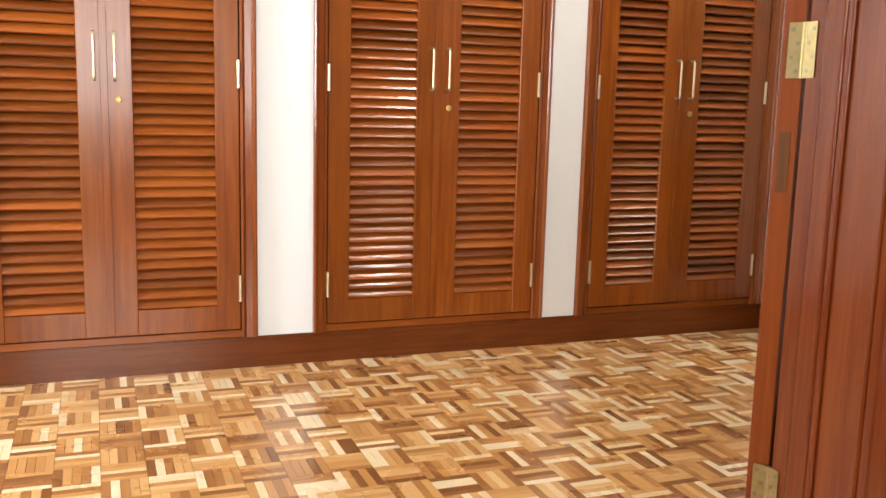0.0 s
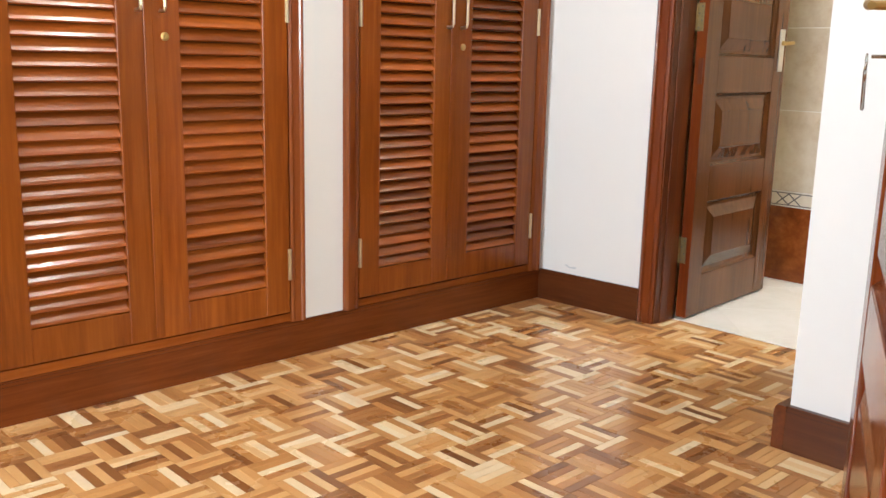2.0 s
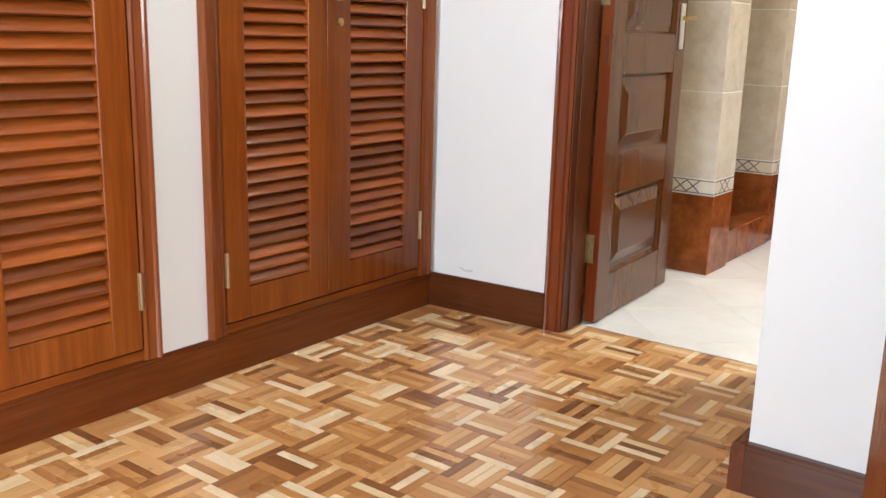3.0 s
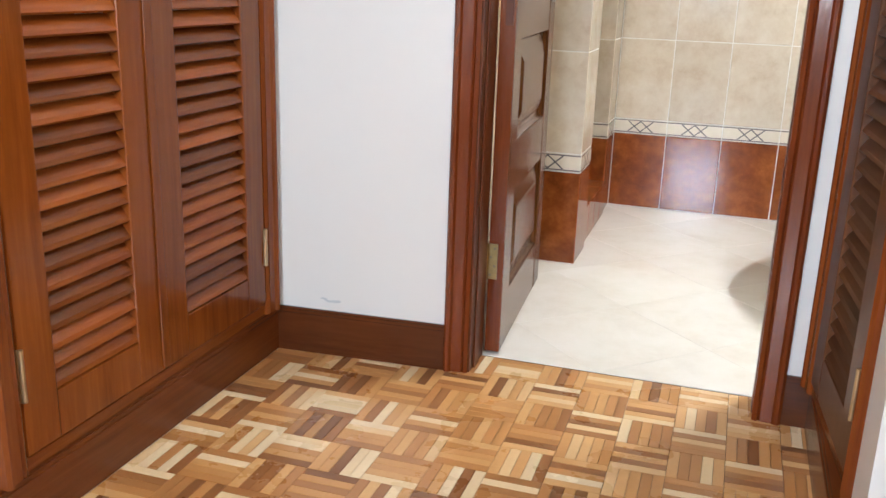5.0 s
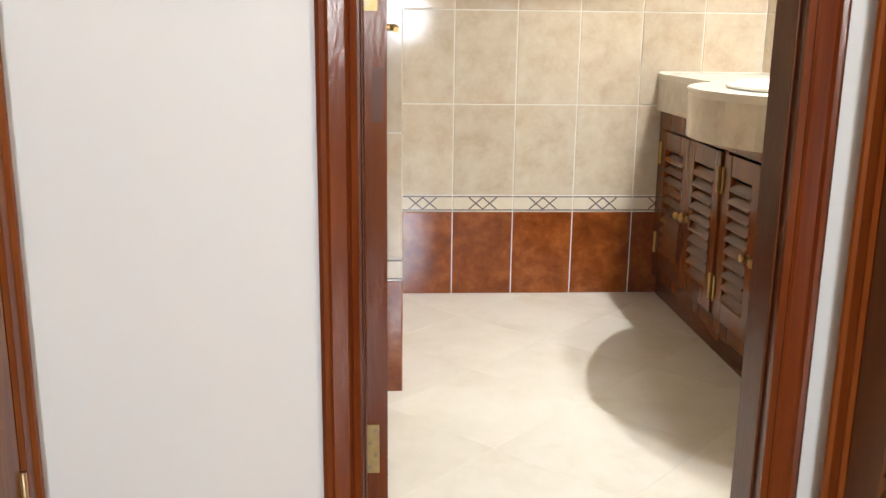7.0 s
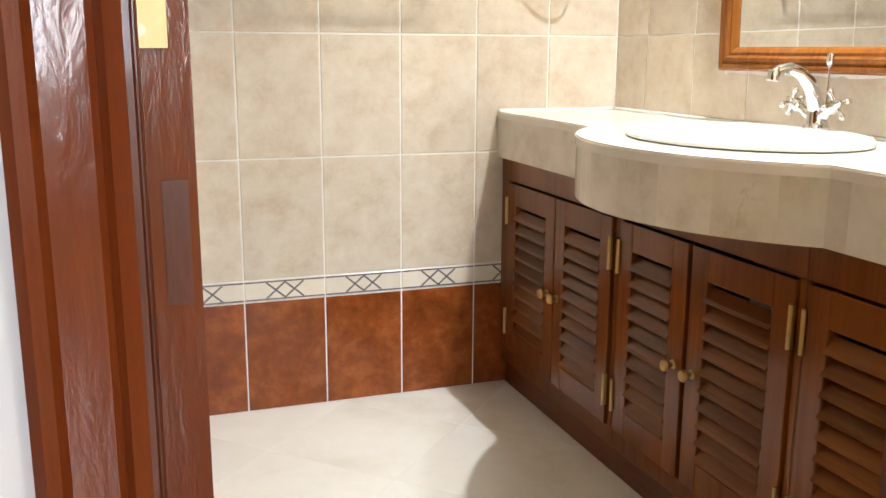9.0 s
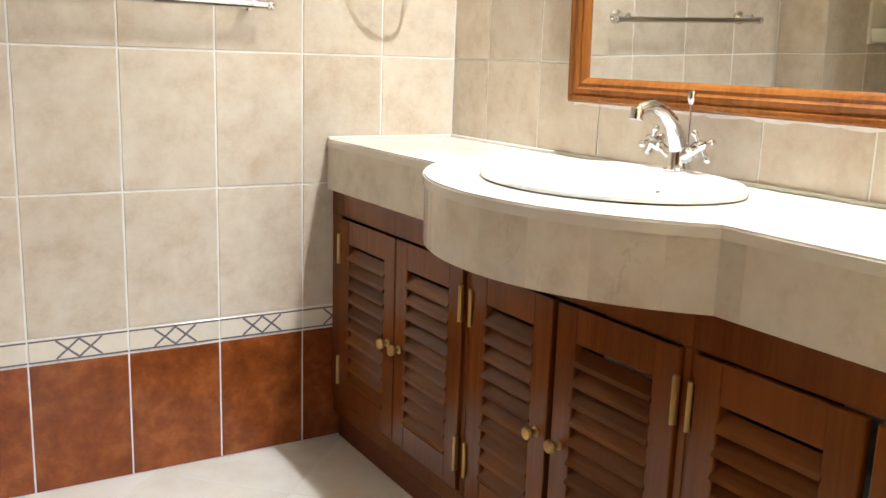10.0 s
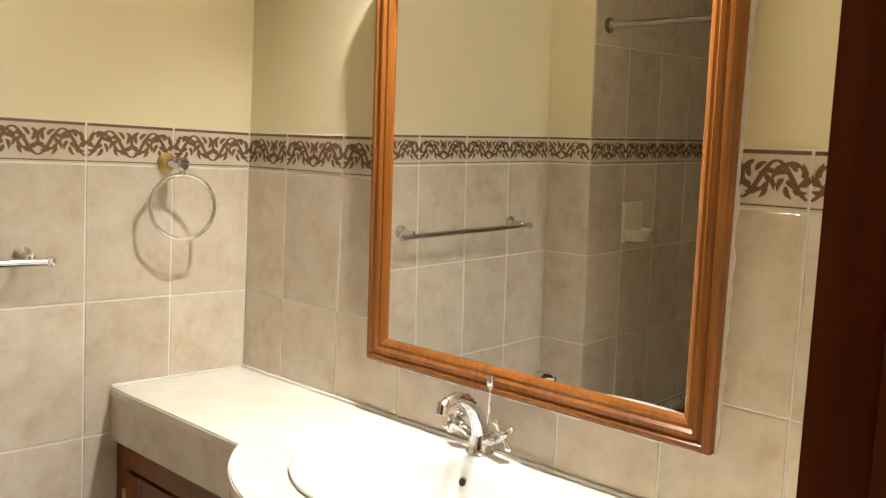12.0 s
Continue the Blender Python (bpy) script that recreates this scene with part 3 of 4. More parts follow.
# ---- doors ----
def panel_door(parent, width, height, thick, panels, wood_mat):
    """Stiles and rails round raised panels; the leaf runs along local x, its faces at local y 0 and thick."""
    bm = bmesh.new()
    stile = 0.105
    box(bm, 0, stile, 0, thick, 0.006, height, 0.003)
    box(bm, width - stile, width, 0, thick, 0.006, height, 0.003)
    zs = [0.006] + [z for p in panels for z in p] + [height]
    for a, b in zip(zs[::2], zs[1::2]):
        box(bm, stile - 0.001, width - stile + 0.001, 0.001, thick - 0.001, a, b, 0.003)
    leaf = new("leaf", finish("leaf", bm, wood_mat))
    leaf.parent = parent
    for a, b in panels:
        bm = bmesh.new()
        x0, x1 = stile - 0.002, width - stile + 0.002
        for face, s in ((0.0, 1), (thick, -1)):
            loops = []
            for inset, d in ((0.0, 0.006), (0.010, 0.016), (0.022, 0.016), (0.062, 0.004), (0.066, 0.002)):
                loops.append([bm.verts.new((x, face + s * d, z)) for x, z in ((x0 + inset, a + inset), (x1 - inset, a + inset), (x1 - inset, b - inset), (x0 + inset, b - inset))])
            for p, q in zip(loops, loops[1:]):
                for i in range(4):
                    j = (i + 1) % 4
                    bm.faces.new((p[i], p[j], q[j], q[i]))
            bm.faces.new(loops[-1])
        ob = new("panel", finish("panel", bm, wood_mat))
        ob.parent = leaf
    return leaf


def lever_set(leaf, u, z, face, s):
    """Back plate and lever on one face of a leaf."""
    bm = bmesh.new()
    box(bm, u - 0.021, u + 0.021, face, face + s * 0.006, z - 0.095, z + 0.075, 0.0025)
    plate = new("back_plate", finish("back_plate", bm, PALE_METAL))
    plate.parent = tagged(leaf)
    bm = bmesh.new()
    tube(bm, [(u, face + s * 0.004, z + 0.02), (u, face + s * 0.045, z + 0.02), (u - 0.008, face + s * 0.053, z + 0.02), (u - 0.05, face + s * 0.055, z + 0.018),
              (u - 0.10, face + s * 0.052, z + 0.014)], [0.009, 0.008, 0.009, 0.0085, 0.007], 12)
    lever = new("lever", finish("lever", bm, BRASS, True))
    lever.parent = plate
    return plate


PANELS = [(0.165, 0.45), (0.59, 0.86), (1.0, 1.27), (1.41, 1.68), (1.80, 1.94)]
bath_leaf = thing("panelled_door", (-2.636, 3.502, 0.0), "dark varnished panelled bathroom door standing open", "door")
bath_leaf.rotation_euler = (0, 0, radians(93.3))
leaf = panel_door(bath_leaf, 0.690, 2.045, 0.042, PANELS, DOOR_WOOD)
lever_set(leaf, 0.637, 1.04, 0.0, -1)
bm = bmesh.new()
box(bm, -0.003, 0.0005, 0.0005, 0.0415, 0.007, 2.044)
ob = new("edge_lipping", finish("edge_lipping", bm, ENTRY_WOOD))
ob.parent = leaf
for z in (0.22, 1.085, 1.80):
    butt_hinge(frame_thing, (-2.682, 3.4945), (1, 0.0), (0.0, -1), z, z + 0.10)

entry_leaf = thing("panelled_door", (-1.163, 1.593, 0.0), "red-brown varnished panelled door swung open, keys hanging", "door")
entry_leaf.rotation_euler = (0, 0, radians(114.2))
leaf = panel_door(entry_leaf, 0.700, 2.06, 0.045, PANELS, ENTRY_WOOD)
lever_set(leaf, 0.605, 1.05, 0.045, 1)
bm = bmesh.new()
tube(bm, [(0.605, 0.049, 0.985), (0.605, 0.085, 0.985)], 0.0035, 8)
tube(bm, [(0.605 + 0.014 * math.cos(k), 0.092, 0.975 + 0.014 * math.sin(k)) for k in np.linspace(0, 6.283, 15)[:-1]], 0.0022, 6, True)
for dx, tilt in ((0.0, 0.0), (0.012, 0.010)):
    tube(bm, [(0.605 + dx, 0.092, 0.962), (0.605 + dx + tilt, 0.090, 0.895)], 0.003, 8)
    box(bm, 0.600 + dx + tilt, 0.615 + dx + tilt, 0.089, 0.092, 0.893, 0.908)
    tube(bm, [(0.605 + dx + 0.010 * math.cos(k), 0.092, 0.955 + 0.010 * math.sin(k)) for k in np.linspace(0, 6.283, 13)[:-1]], 0.0024, 6, True)
ob = new("keys", finish("keys", bm, STEEL, True))
ob.parent = tagged(leaf)
# hinge-edge patches left by an older lock
bm = bmesh.new()
box(bm, -0.0012, 0.002, 0.012, 0.034, 0.87, 0.985)
ob = new("edge_patch", finish("edge_patch", bm, DOOR_WOOD))
ob.parent = leaf
bm = bmesh.new()
box(bm, -2.662, -2.643, 3.4955, 3.4985, 0.895, 0.99)
part("edge_patch", bm, JAMB, frame_thing)

# ---- bathroom tiles ----
ROWS = [(0.0, 0.345, "brown"), (0.345, 0.412, "lattice"), (0.412, 0.774, "beige"), (0.774, 1.133, "beige"), (1.133, 1.490, "beige"), (1.490, 1.598, "scroll")]
ROWS_SHOWER = ROWS + [(1.598, 1.955, "beige"), (1.955, 2.312, "beige"), (2.312, 2.6, "beige")]
JOINT = 0.0046
tile_meshes = {}


def tile_mesh(w, h, kind):
    key = (round(w, 3), round(h, 3), kind)
    if key not in tile_meshes:
        bm = bmesh.new()
        a, c = w / 2 - JOINT / 2, h / 2 - JOINT / 2
        loops = [[bm.verts.new((x * (a - i), y, z * (c - i))) for x, z in ((-1, -1), (1, -1), (1, 1), (-1, 1))] for i, y in ((0.0, G), (0.0, 0.0012), (0.0014, 0.0))]
        for p, q in zip(loops, loops[1:]):
            for i in range(4):
                j = (i + 1) % 4
                bm.faces.new((p[i], p[j], q[j], q[i]))
        bm.faces.new(loops[-1])
        tile_meshes[key] = finish("tile", bm, {"brown": BROWN_TILE, "beige": BEIGE_TILE, "scroll": SCROLL_TILE}.get(kind, BORDER_TILE))
    return tile_meshes[key]


def ribbon(bm, pts, widths, y=-0.0007):
    n, left, right = len(pts), [], []
    for i, (u, z) in enumerate(pts):
        du, dz = pts[min(i + 1, n - 1)][0] - pts[max(i - 1, 0)][0], pts[min(i + 1, n - 1)][1] - pts[max(i - 1, 0)][1]
        s = math.hypot(du, dz) or 1
        w = widths[i] if isinstance(widths, list) else widths
        left.append(bm.verts.new((u - dz / s * w / 2, y, z + du / s * w / 2)))
        right.append(bm.verts.new((u + dz / s * w / 2, y, z - du / s * w / 2)))
    for i in range(n - 1):
        bm.faces.new((left[i], left[i + 1], right[i + 1], right[i]))


def lattice_mesh(w):
    key = ("lattice", round(w, 3))
    if key not in tile_meshes:
        bm = bmesh.new()
        e = w / 2 - 0.002
        for z in (-0.027, 0.027):
            ribbon(bm, [(-e, z), (e, z)], 0.0045)
        m = min(0.056, e - 0.004)
        for s in (-1, 1):
            ribbon(bm, [(-m, -s * 0.024), (0, s * 0.024)], 0.0055, -0.0008)
            ribbon(bm, [(0, s * 0.024), (m, -s * 0.024)], 0.0055, -0.0008)
        tile_meshes[key] = finish("lattice", bm, LATTICE)
    return tile_meshes[key]


def scroll_mesh(w):
    key = ("scroll", round(w, 3))
    if key not in tile_meshes:
        bm = bmesh.new()
        e = w / 2 - 0.003
        clip = lambda pts: [(max(-e, min(e, u)), max(-0.05, min(0.05, z))) for u, z in pts]
        ribbon(bm, [(-e, 0.047), (e, 0.047)], 0.007)
        ribbon(bm, [(-e, -0.046), (e, -0.046)], 0.003)
        count = max(1, round(w / 0.062))
        for k in range(count):
            c = -w / 2 + w * (k + 0.5) / count
            s = 1 if k % 2 else -1
            spiral = [(c + (0.006 + 0.0048 * a) * math.cos(a * s + k), 0.002 + (0.005 + 0.0042 * a) * math.sin(a * s + k)) for a in np.linspace(0.4, 6.4, 22)]
            ribbon(bm, clip(spiral), [0.0050 + 0.0055 * abs(math.sin(i * 0.9)) for i in range(22)], -0.0008)
            for j in range(7):
                a = j * 0.90 + k
                p, q = 0.017, 0.034
                leaf_pts = [(c + (p + (q - p) * f) * math.cos(a + 0.8 * f * s), (p + (q - p) * f) * 0.95 * math.sin(a + 0.8 * f * s)) for f in (0, 0.33, 0.66, 1)]
                ribbon(bm, clip(leaf_pts), [0.005, 0.0105, 0.0088, 0.002], -0.0009 - 0.00005 * j)
            wave = [(c - w / count / 2 + w / count * f, s * 0.033 * math.cos(math.pi * f)) for f in np.linspace(0, 1, 12)]
            ribbon(bm, clip(wave), [0.0040 + 0.0055 * math.sin(math.pi * f) for f in np.linspace(0, 1, 12)], -0.0013)
        tile_meshes[key] = finish("scroll", bm, SCROLL)
    return tile_meshes[key]


def tiled(wall, facing, plane, u_from, u_to, joint, pitch, rows):
    """Tiles over a wall from u_from to u_to, with upright joints at joint + k * pitch."""
    turn = {"-y": 0.0, "-x": -90.0, "+x": 90.0, "+y": 180.0}[facing]
    edges = [u_from] + [joint + k * pitch for k in range(-40, 41) if u_from + 0.012 < joint + k * pitch < u_to - 0.012] + [u_to]
    for a, b in zip(edges, edges[1:]):
        for z0, z1, kind in rows:
            m, u, z = tile_mesh(b - a, z1 - z0, kind), (a + b) / 2, (z0 + z1) / 2
            at = (u, plane, z) if facing.endswith("y") else (plane, u, z)
            ob = share("border_tile" if kind in ("lattice", "scroll") else "tile", m, at, wall, (0, 0, radians(turn)))
            if kind in ("lattice", "scroll"):
                pat = new("pattern", (lattice_mesh if kind == "lattice" else scroll_mesh)(b - a))
                pat.parent = ob


def wall_named(name):
    return bpy.data.objects[name]


def backing(wall, boxes):
    """The grout bed that shows between tiles."""
    bm = bmesh.new()
    for b in boxes:
        box(bm, *b)
    part("grout_bed", bm, GROUT, wall)


PITCH = 0.2445
backing(wall_named("wall_bath_north"), [(-2.62, XR + G, YB + 0.0022, YB + G + 0.002, 0, 1.5985)])
backing(wall_named("wall_bath_east"), [(XR + 0.0022, XR + G + 0.002, YD + 0.005, YB + 0.002, 0, 1.5985)])
backing(wall_named("shower_pillar"), [(-2.858, -2.5945, 4.4325, 4.437, 0, 2.595), (-2.599, -2.5945, 4.4325, 4.6575, 0, 2.595)])
backing(wall_named("shower_column"), [(-3.598, -2.6165, 5.2625, 5.267, 0.0, 2.595), (-2.621, -2.6165, 5.2625, YB, 0, 1.5985)])
tiled(wall_named("wall_bath_north"), "-y", YB, -2.614, XR, XR, PITCH, ROWS)
tiled(wall_named("wall_bath_east"), "-x", XR, YD + 0.006, YB, 5.287, PITCH, ROWS[2:])
tiled(wall_named("shower_pillar"), "-y", 4.430, -2.86, -2.592, -2.592, PITCH, ROWS_SHOWER[:7])
tiled(wall_named("shower_pillar"), "+x", -2.592, 4.430, 4.660, 4.430, 0.5, ROWS_SHOWER[:7])
tiled(wall_named("shower_column"), "-y", 5.260, -3.596, -2.614, -2.614, PITCH, ROWS_SHOWER)
tiled(wall_named("shower_column"), "+x", -2.614, 5.260, YB, 5.260, 0.5, ROWS)
backing(wall_named("wall_shower"), [(-3.602, -3.5982, 4.66, 5.262, 0, 2.595)])
tiled(wall_named("wall_shower"), "+x", -3.596, 4.66, 5.26, 5.26, PITCH, ROWS_SHOWER)

# shower kerb with its own tiles
kerb = thing("shower_kerb", (-2.66, 4.96, 0), "low russet tiled kerb across the shower opening", "kerb", "", "structure")
bm = bmesh.new()
box(bm, -2.715, -2.6075, 4.657, 5.2625, -0.012, 0.151)
part("core", bm, GROUT, kerb)
for k in range(4):
    a, b = 4.660 + k * 0.15, 4.660 + (k + 1) * 0.15
    share("tile", tile_mesh(0.15, 0.152, "brown"), (-2.605, (a + b) / 2, 0.077), kerb, (0, 0, radians(90)))
    share("tile", tile_mesh(0.15, 0.112, "brown"), (-2.6605, (a + b) / 2, 0.154), kerb, (radians(-90), 0, radians(90)))

# curtain rod and soap dish in the shower
rod = thing("curtain_rod", (-2.70, 4.96, 2.03), "dark metal shower curtain rod across the opening", "curtain rod")
bm = bmesh.new()
tube(bm, [(-2.70, 4.662, 2.03), (-2.70, 5.258, 2.03)], 0.0125, 14)
part("bar", bm, STEEL, rod)
for y, s in ((4.661, 1), (5.2595, -1)):
    bm = bmesh.new()
    lathe(bm, (-2.70, y, 2.03), (0, s, 0), [(0, 0.03), (0.006, 0.03), (0.012, 0.018), (0.02, 0.016)])
    part("flange", bm, STEEL, rod, "", True)
dish = thing("soap_dish", (-2.92, 5.26, 1.17), "cream ceramic soap dish fixed to shower tiles", "soap dish")
bm = bmesh.new()
box(bm, -2.995, -2.845, 5.26 - 0.016, 5.26 - 0.001, 1.165, 1.335, 0.006)
part("back", bm, CREAM_CERAMIC, dish)
bm = bmesh.new()
loops = []
for i, (r, z, sh) in enumerate(((0.030, 1.168, 0.0), (0.052, 1.175, 0), (0.066, 1.20, 0), (0.071, 1.222, 0), (0.066, 1.224, 0), (0.058, 1.205, 0), (0.030, 1.192, 0))):
    loops.append([bm.verts.new((-2.92 + r * math.cos(a), 5.26 - 0.014 - 0.085 * (r / 0.071) * abs(math.sin(a)) ** 0.8, z)) for a in np.linspace(0, math.pi, 13)])
for p, q in zip(loops, loops[1:]):
    for i in range(12):
        bm.faces.new((p[i], p[i + 1], q[i + 1], q[i]))
bm.faces.new(loops[-1])
bm.faces.new(loops[0])
part("tray", bm, CREAM_CERAMIC, dish, "", True)

# ---- vanity ----
XF, ZC = -1.545, 0.900          # cabinet front, counter top
YA = YD + 0.008                 # near end of the counter
van = lambda u, w, z: (XF - w, u, z)
DOORS = [(5.400, 5.072, "far"), (5.066, 4.752, "near"), (4.712, 4.428, "far"), (4.412, 4.094, "near"), (4.062, 3.760, "far"), (3.744, 3.49, "near")]
for k in range(3):
    (a1, a0, _), (b1, b0, _) = DOORS[2 * k], DOORS[2 * k + 1]
    y1, y0 = (YB - 0.002 if k == 0 else DOORS[2 * k - 1][1] - 0.0195), (b0 - 0.0195 if k < 2 else YA)
    cab = thing("vanity_cabinet", ((XF + XR) / 2, (y0 + y1) / 2, 0), "dark brown louvred vanity cabinet under the counter", "cabinet", "vanity cabinets")
    # cabinet interior drawn near black, its shade put into the colour
    bm = bmesh.new()
    box(bm, XF + 0.03, XR - 0.002, y0 + 0.001, y0 + 0.016, 0.10, 0.752)
    box(bm, XF + 0.03, XR - 0.002, y1 - 0.016, y1 - 0.001, 0.10, 0.752)
    box(bm, XF + 0.03, XR - 0.002, y0 + 0.016, y1 - 0.016, 0.10, 0.118)
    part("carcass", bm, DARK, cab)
    bm = bmesh.new()
    box(bm, XF - 0.004, XF + 0.03, y0 + 0.0005, y1 - 0.0005, 0.688, 0.7545, 0.002)
    box(bm, XF + 0.002, XF + 0.03, y0 + 0.0005, y1 - 0.0005, 0.085, 0.134, 0.002)
    box(bm, XF - 0.003, XF + 0.03, a1 + 0.002, y1 - 0.0005, 0.134, 0.688, 0.002)
    box(bm, XF - 0.003, XF + 0.03, y0 + 0.0005, b0 - 0.002, 0.134, 0.688, 0.002)
    part("face_frame", bm, VANITY, cab)
    bm = bmesh.new()
    box(bm, XF + 0.022, XF + 0.045, y0 + 0.0005, y1 - 0.0005, 0.0, 0.0855)
    part("toe_board", bm, PLINTH, cab, "dark toe board")
    for (d1, d0, side), outer, inner in ((DOORS[2 * k], "hi", "lo"), (DOORS[2 * k + 1], "lo", "hi")):
        door = louvre_door(cab, van, d0, d1, 0.139, 0.684, 0.058, 0.058, 0.068, 0.068, 0.040, (VANITY, VANITY_SLAT), -0.006, 0.012, 0.040, 36.0)
        knob_y = (d0 + 0.028) if side == "far" else (d1 - 0.028)
        bm = bmesh.new()
        lathe(bm, van(knob_y, 0.0115, 0.402), (-1, 0, 0), [(0, 0.011), (0.003, 0.011), (0.006, 0.006), (0.012, 0.006), (0.017, 0.012), (0.023, 0.0145), (0.029, 0.012), (0.032, 0.005)], 18)
        part("knob", bm, BRASS, door, "small round brass knob", True)
        he = (d1 - 0.001) if side == "far" else (d0 + 0.001)
        for z in (0.235, 0.595):
            hinge(van, he, 0.0155, z, door, 0.085, BRASS)

# counter: bowed slab with a faced edge
counter = thing("vanity_counter", (-1.36, 4.45, 0.757), "cream marble vanity counter with a bowed front", "counter")
XS, BY, HALF, SAG = -1.565, 4.445, 0.420, 0.188
RAD = (HALF ** 2 + SAG ** 2) / (2 * SAG)
BEND = math.asin(HALF / RAD)
bow = [(XS - SAG + RAD - RAD * math.cos(a), BY + RAD * math.sin(a)) for a in np.linspace(BEND, -BEND, 25)]


def counter_line(out):
    """The counter's front edge from the far wall to the near end, moved out by some metres."""
    line = [(XS - out, YB - 0.001), (XS - out, bow[0][1] + 0.012)]
    line += [(x - out * math.cos(a), y + out * math.sin(a)) for (x, y), a in zip(bow, np.linspace(BEND, -BEND, 25))]
    return line + [(XS - out, bow[-1][1] - 0.05), (XS - out, YA)]


BX, BYC, RX, RY = -1.416, 4.455, 0.233, 0.290      # the basin's oval


def oval(rx, ry, n=40, cx=BX, cy=BYC):
    return [(cx + rx * math.cos(a), cy + ry * math.sin(a)) for a in (2 * math.pi * i / n for i in range(n))]


def slab_with_hole(bm, outline, hole, z0, z1):
    edges = []
    for loop in (outline, hole):
        vs = [bm.verts.new((x, y, z1)) for x, y in loop]
        edges += [bm.edges.new((vs[i], vs[(i + 1) % len(vs)])) for i in range(len(vs))]
    faces = [g for g in bmesh.ops.triangle_fill(bm, use_beauty=True, use_dissolve=False, edges=edges)["geom"] if isinstance(g, bmesh.types.BMFace)]
    got = bmesh.ops.extrude_face_region(bm, geom=faces)["geom"]
    bmesh.ops.translate(bm, verts=[g for g in got if isinstance(g, bmesh.types.BMVert)], vec=(0, 0, z0 - z1))


for z0, z1, out in ((0.878, 0.896, 0.004), (0.896, 0.900, 0.001)):
    bm = bmesh.new()
    slab_with_hole(bm, counter_line(out) + [(XR - 0.0005, YA), (XR - 0.0005, YB - 0.001)], oval(RX - 0.03, RY - 0.03), z0, z1)
    part("slab", bm, MARBLE, counter)
line_out, line_in = counter_line(0.0), counter_line(-0.018)
cut = [0, 1, 3, 6, 9, 12, 15, 18, 21, 24, 27, 28]
for i, j in zip(cut, cut[1:]):
    if j >= len(line_out):
        break
    front, back = line_out[i:j + 1], line_in[i:j + 1]
    bm = bmesh.new()
    prism(bm, front + back[::-1], 0.757, 0.8775)
    ob = part("facing_strip", bm, MARBLE_FACE, counter)
bm = bmesh.new()
prism(bm, counter_line(-0.02) + [(XF + 0.03, YA), (XF + 0.03, YB - 0.002)], 0.7585, 0.765)
part("underside", bm, VANITY, counter, "dark timber underside")
bm = bmesh.new()
box(bm, XR - 0.009, XR - 0.0005, YA, YB - 0.002, ZC, ZC + 0.008, 0.002)
box(bm, XS, XR - 0.002, YB - 0.008, YB - 0.0005, ZC, ZC + 0.007, 0.002)
part("sealant", bm, GROUT, counter, "pale sealant bead along the tiles")

# basin
basin = thing("wash_basin", (BX, BYC, ZC), "white oval ceramic wash basin set in marble", "basin")
bm = bmesh.new()
loops = []
for rx, ry, cx, z in ((RX - 0.012, RY - 0.012, 0, 0.9005), (RX, RY, 0, 0.903), (RX + 0.001, RY + 0.001, 0, 0.910), (RX - 0.006, RY - 0.006, 0, 0.9175), (RX - 0.018, RY - 0.018, 0, 0.919),
                      (RX - 0.050, RY - 0.040, -0.020, 0.9165), (RX - 0.060, RY - 0.050, -0.024, 0.908), (RX - 0.066, RY - 0.058, -0.026, 0.885),
                      (RX - 0.080, RY - 0.080, -0.028, 0.840), (RX - 0.115, RY - 0.125, -0.028, 0.795), (RX - 0.16, RY - 0.19, -0.026, 0.770), (0.022, 0.022, -0.024, 0.764)):
    loops.append([bm.verts.new((x, y, z)) for x, y in oval(rx, ry, 56, BX + cx)])
for p, q in zip(loops, loops[1:]):
    for i in range(56):
        j = (i + 1) % 56
        bm.faces.new((p[i], p[j], q[j], q[i]))
part("bowl", bm, CERAMIC, basin, "", True)
bm = bmesh.new()
lathe(bm, (BX - 0.024, BYC, 0.762), (0, 0, 1), [(0, 0.021), (0.005, 0.024), (0.006, 0.018), (0.003, 0.016)], 24)
part("drain", bm, CHROME, basin, "", True)
bm = bmesh.new()
lathe(bm, (-1.268, BYC - 0.004, 0.864), (-1, 0, 0.25), [(0, 0.0125), (0.013, 0.0125), (0.0145, 0.0095)], 18)
part("overflow_ring", bm, CHROME, basin, "", True)
# a dark disc drawn for the shade inside the hole
bm = bmesh.new()
lathe(bm, (-1.2815, BYC - 0.004, 0.8675), (-1, 0, 0.25), [(0, 0.0088), (0.0016, 0.0088)], 18)
part("overflow_hole", bm, DARK, basin, "dark disc as shade of the overflow hole")

# mixer tap
TX, TY = -1.218, 4.462
tap = thing("mixer_tap", (TX, TY, 0.9165), "chrome mixer tap with two cross handles", "tap")
bm = bmesh.new()
lathe(bm, (TX, TY, 0.9150), (0, 0, 1), [(0, 0.030), (0.006, 0.031), (0.010, 0.026), (0.022, 0.023), (0.040, 0.022), (0.052, 0.020), (0.060, 0.014)], 24)
part("body", bm, CHROME, tap, "", True)
bm = bmesh.new()
arc = [(TX - 0.002, TY, 0.955), (TX - 0.012, TY, 0.989), (TX - 0.030, TY, 1.020), (TX - 0.055, TY, 1.042), (TX - 0.085, TY, 1.052), (TX - 0.112, TY, 1.047), (TX - 0.126, TY, 1.038)]
tube(bm, arc, [0.019, 0.0175, 0.016, 0.0145, 0.013, 0.012, 0.0115], 16)
spout = part("spout", bm, CHROME, tap, "", True)
bm = bmesh.new()
lathe(bm, (TX - 0.124, TY, 1.047), (-0.15, 0, -1), [(0, 0.012), (0.004, 0.0135), (0.022, 0.0135), (0.024, 0.011)], 16)
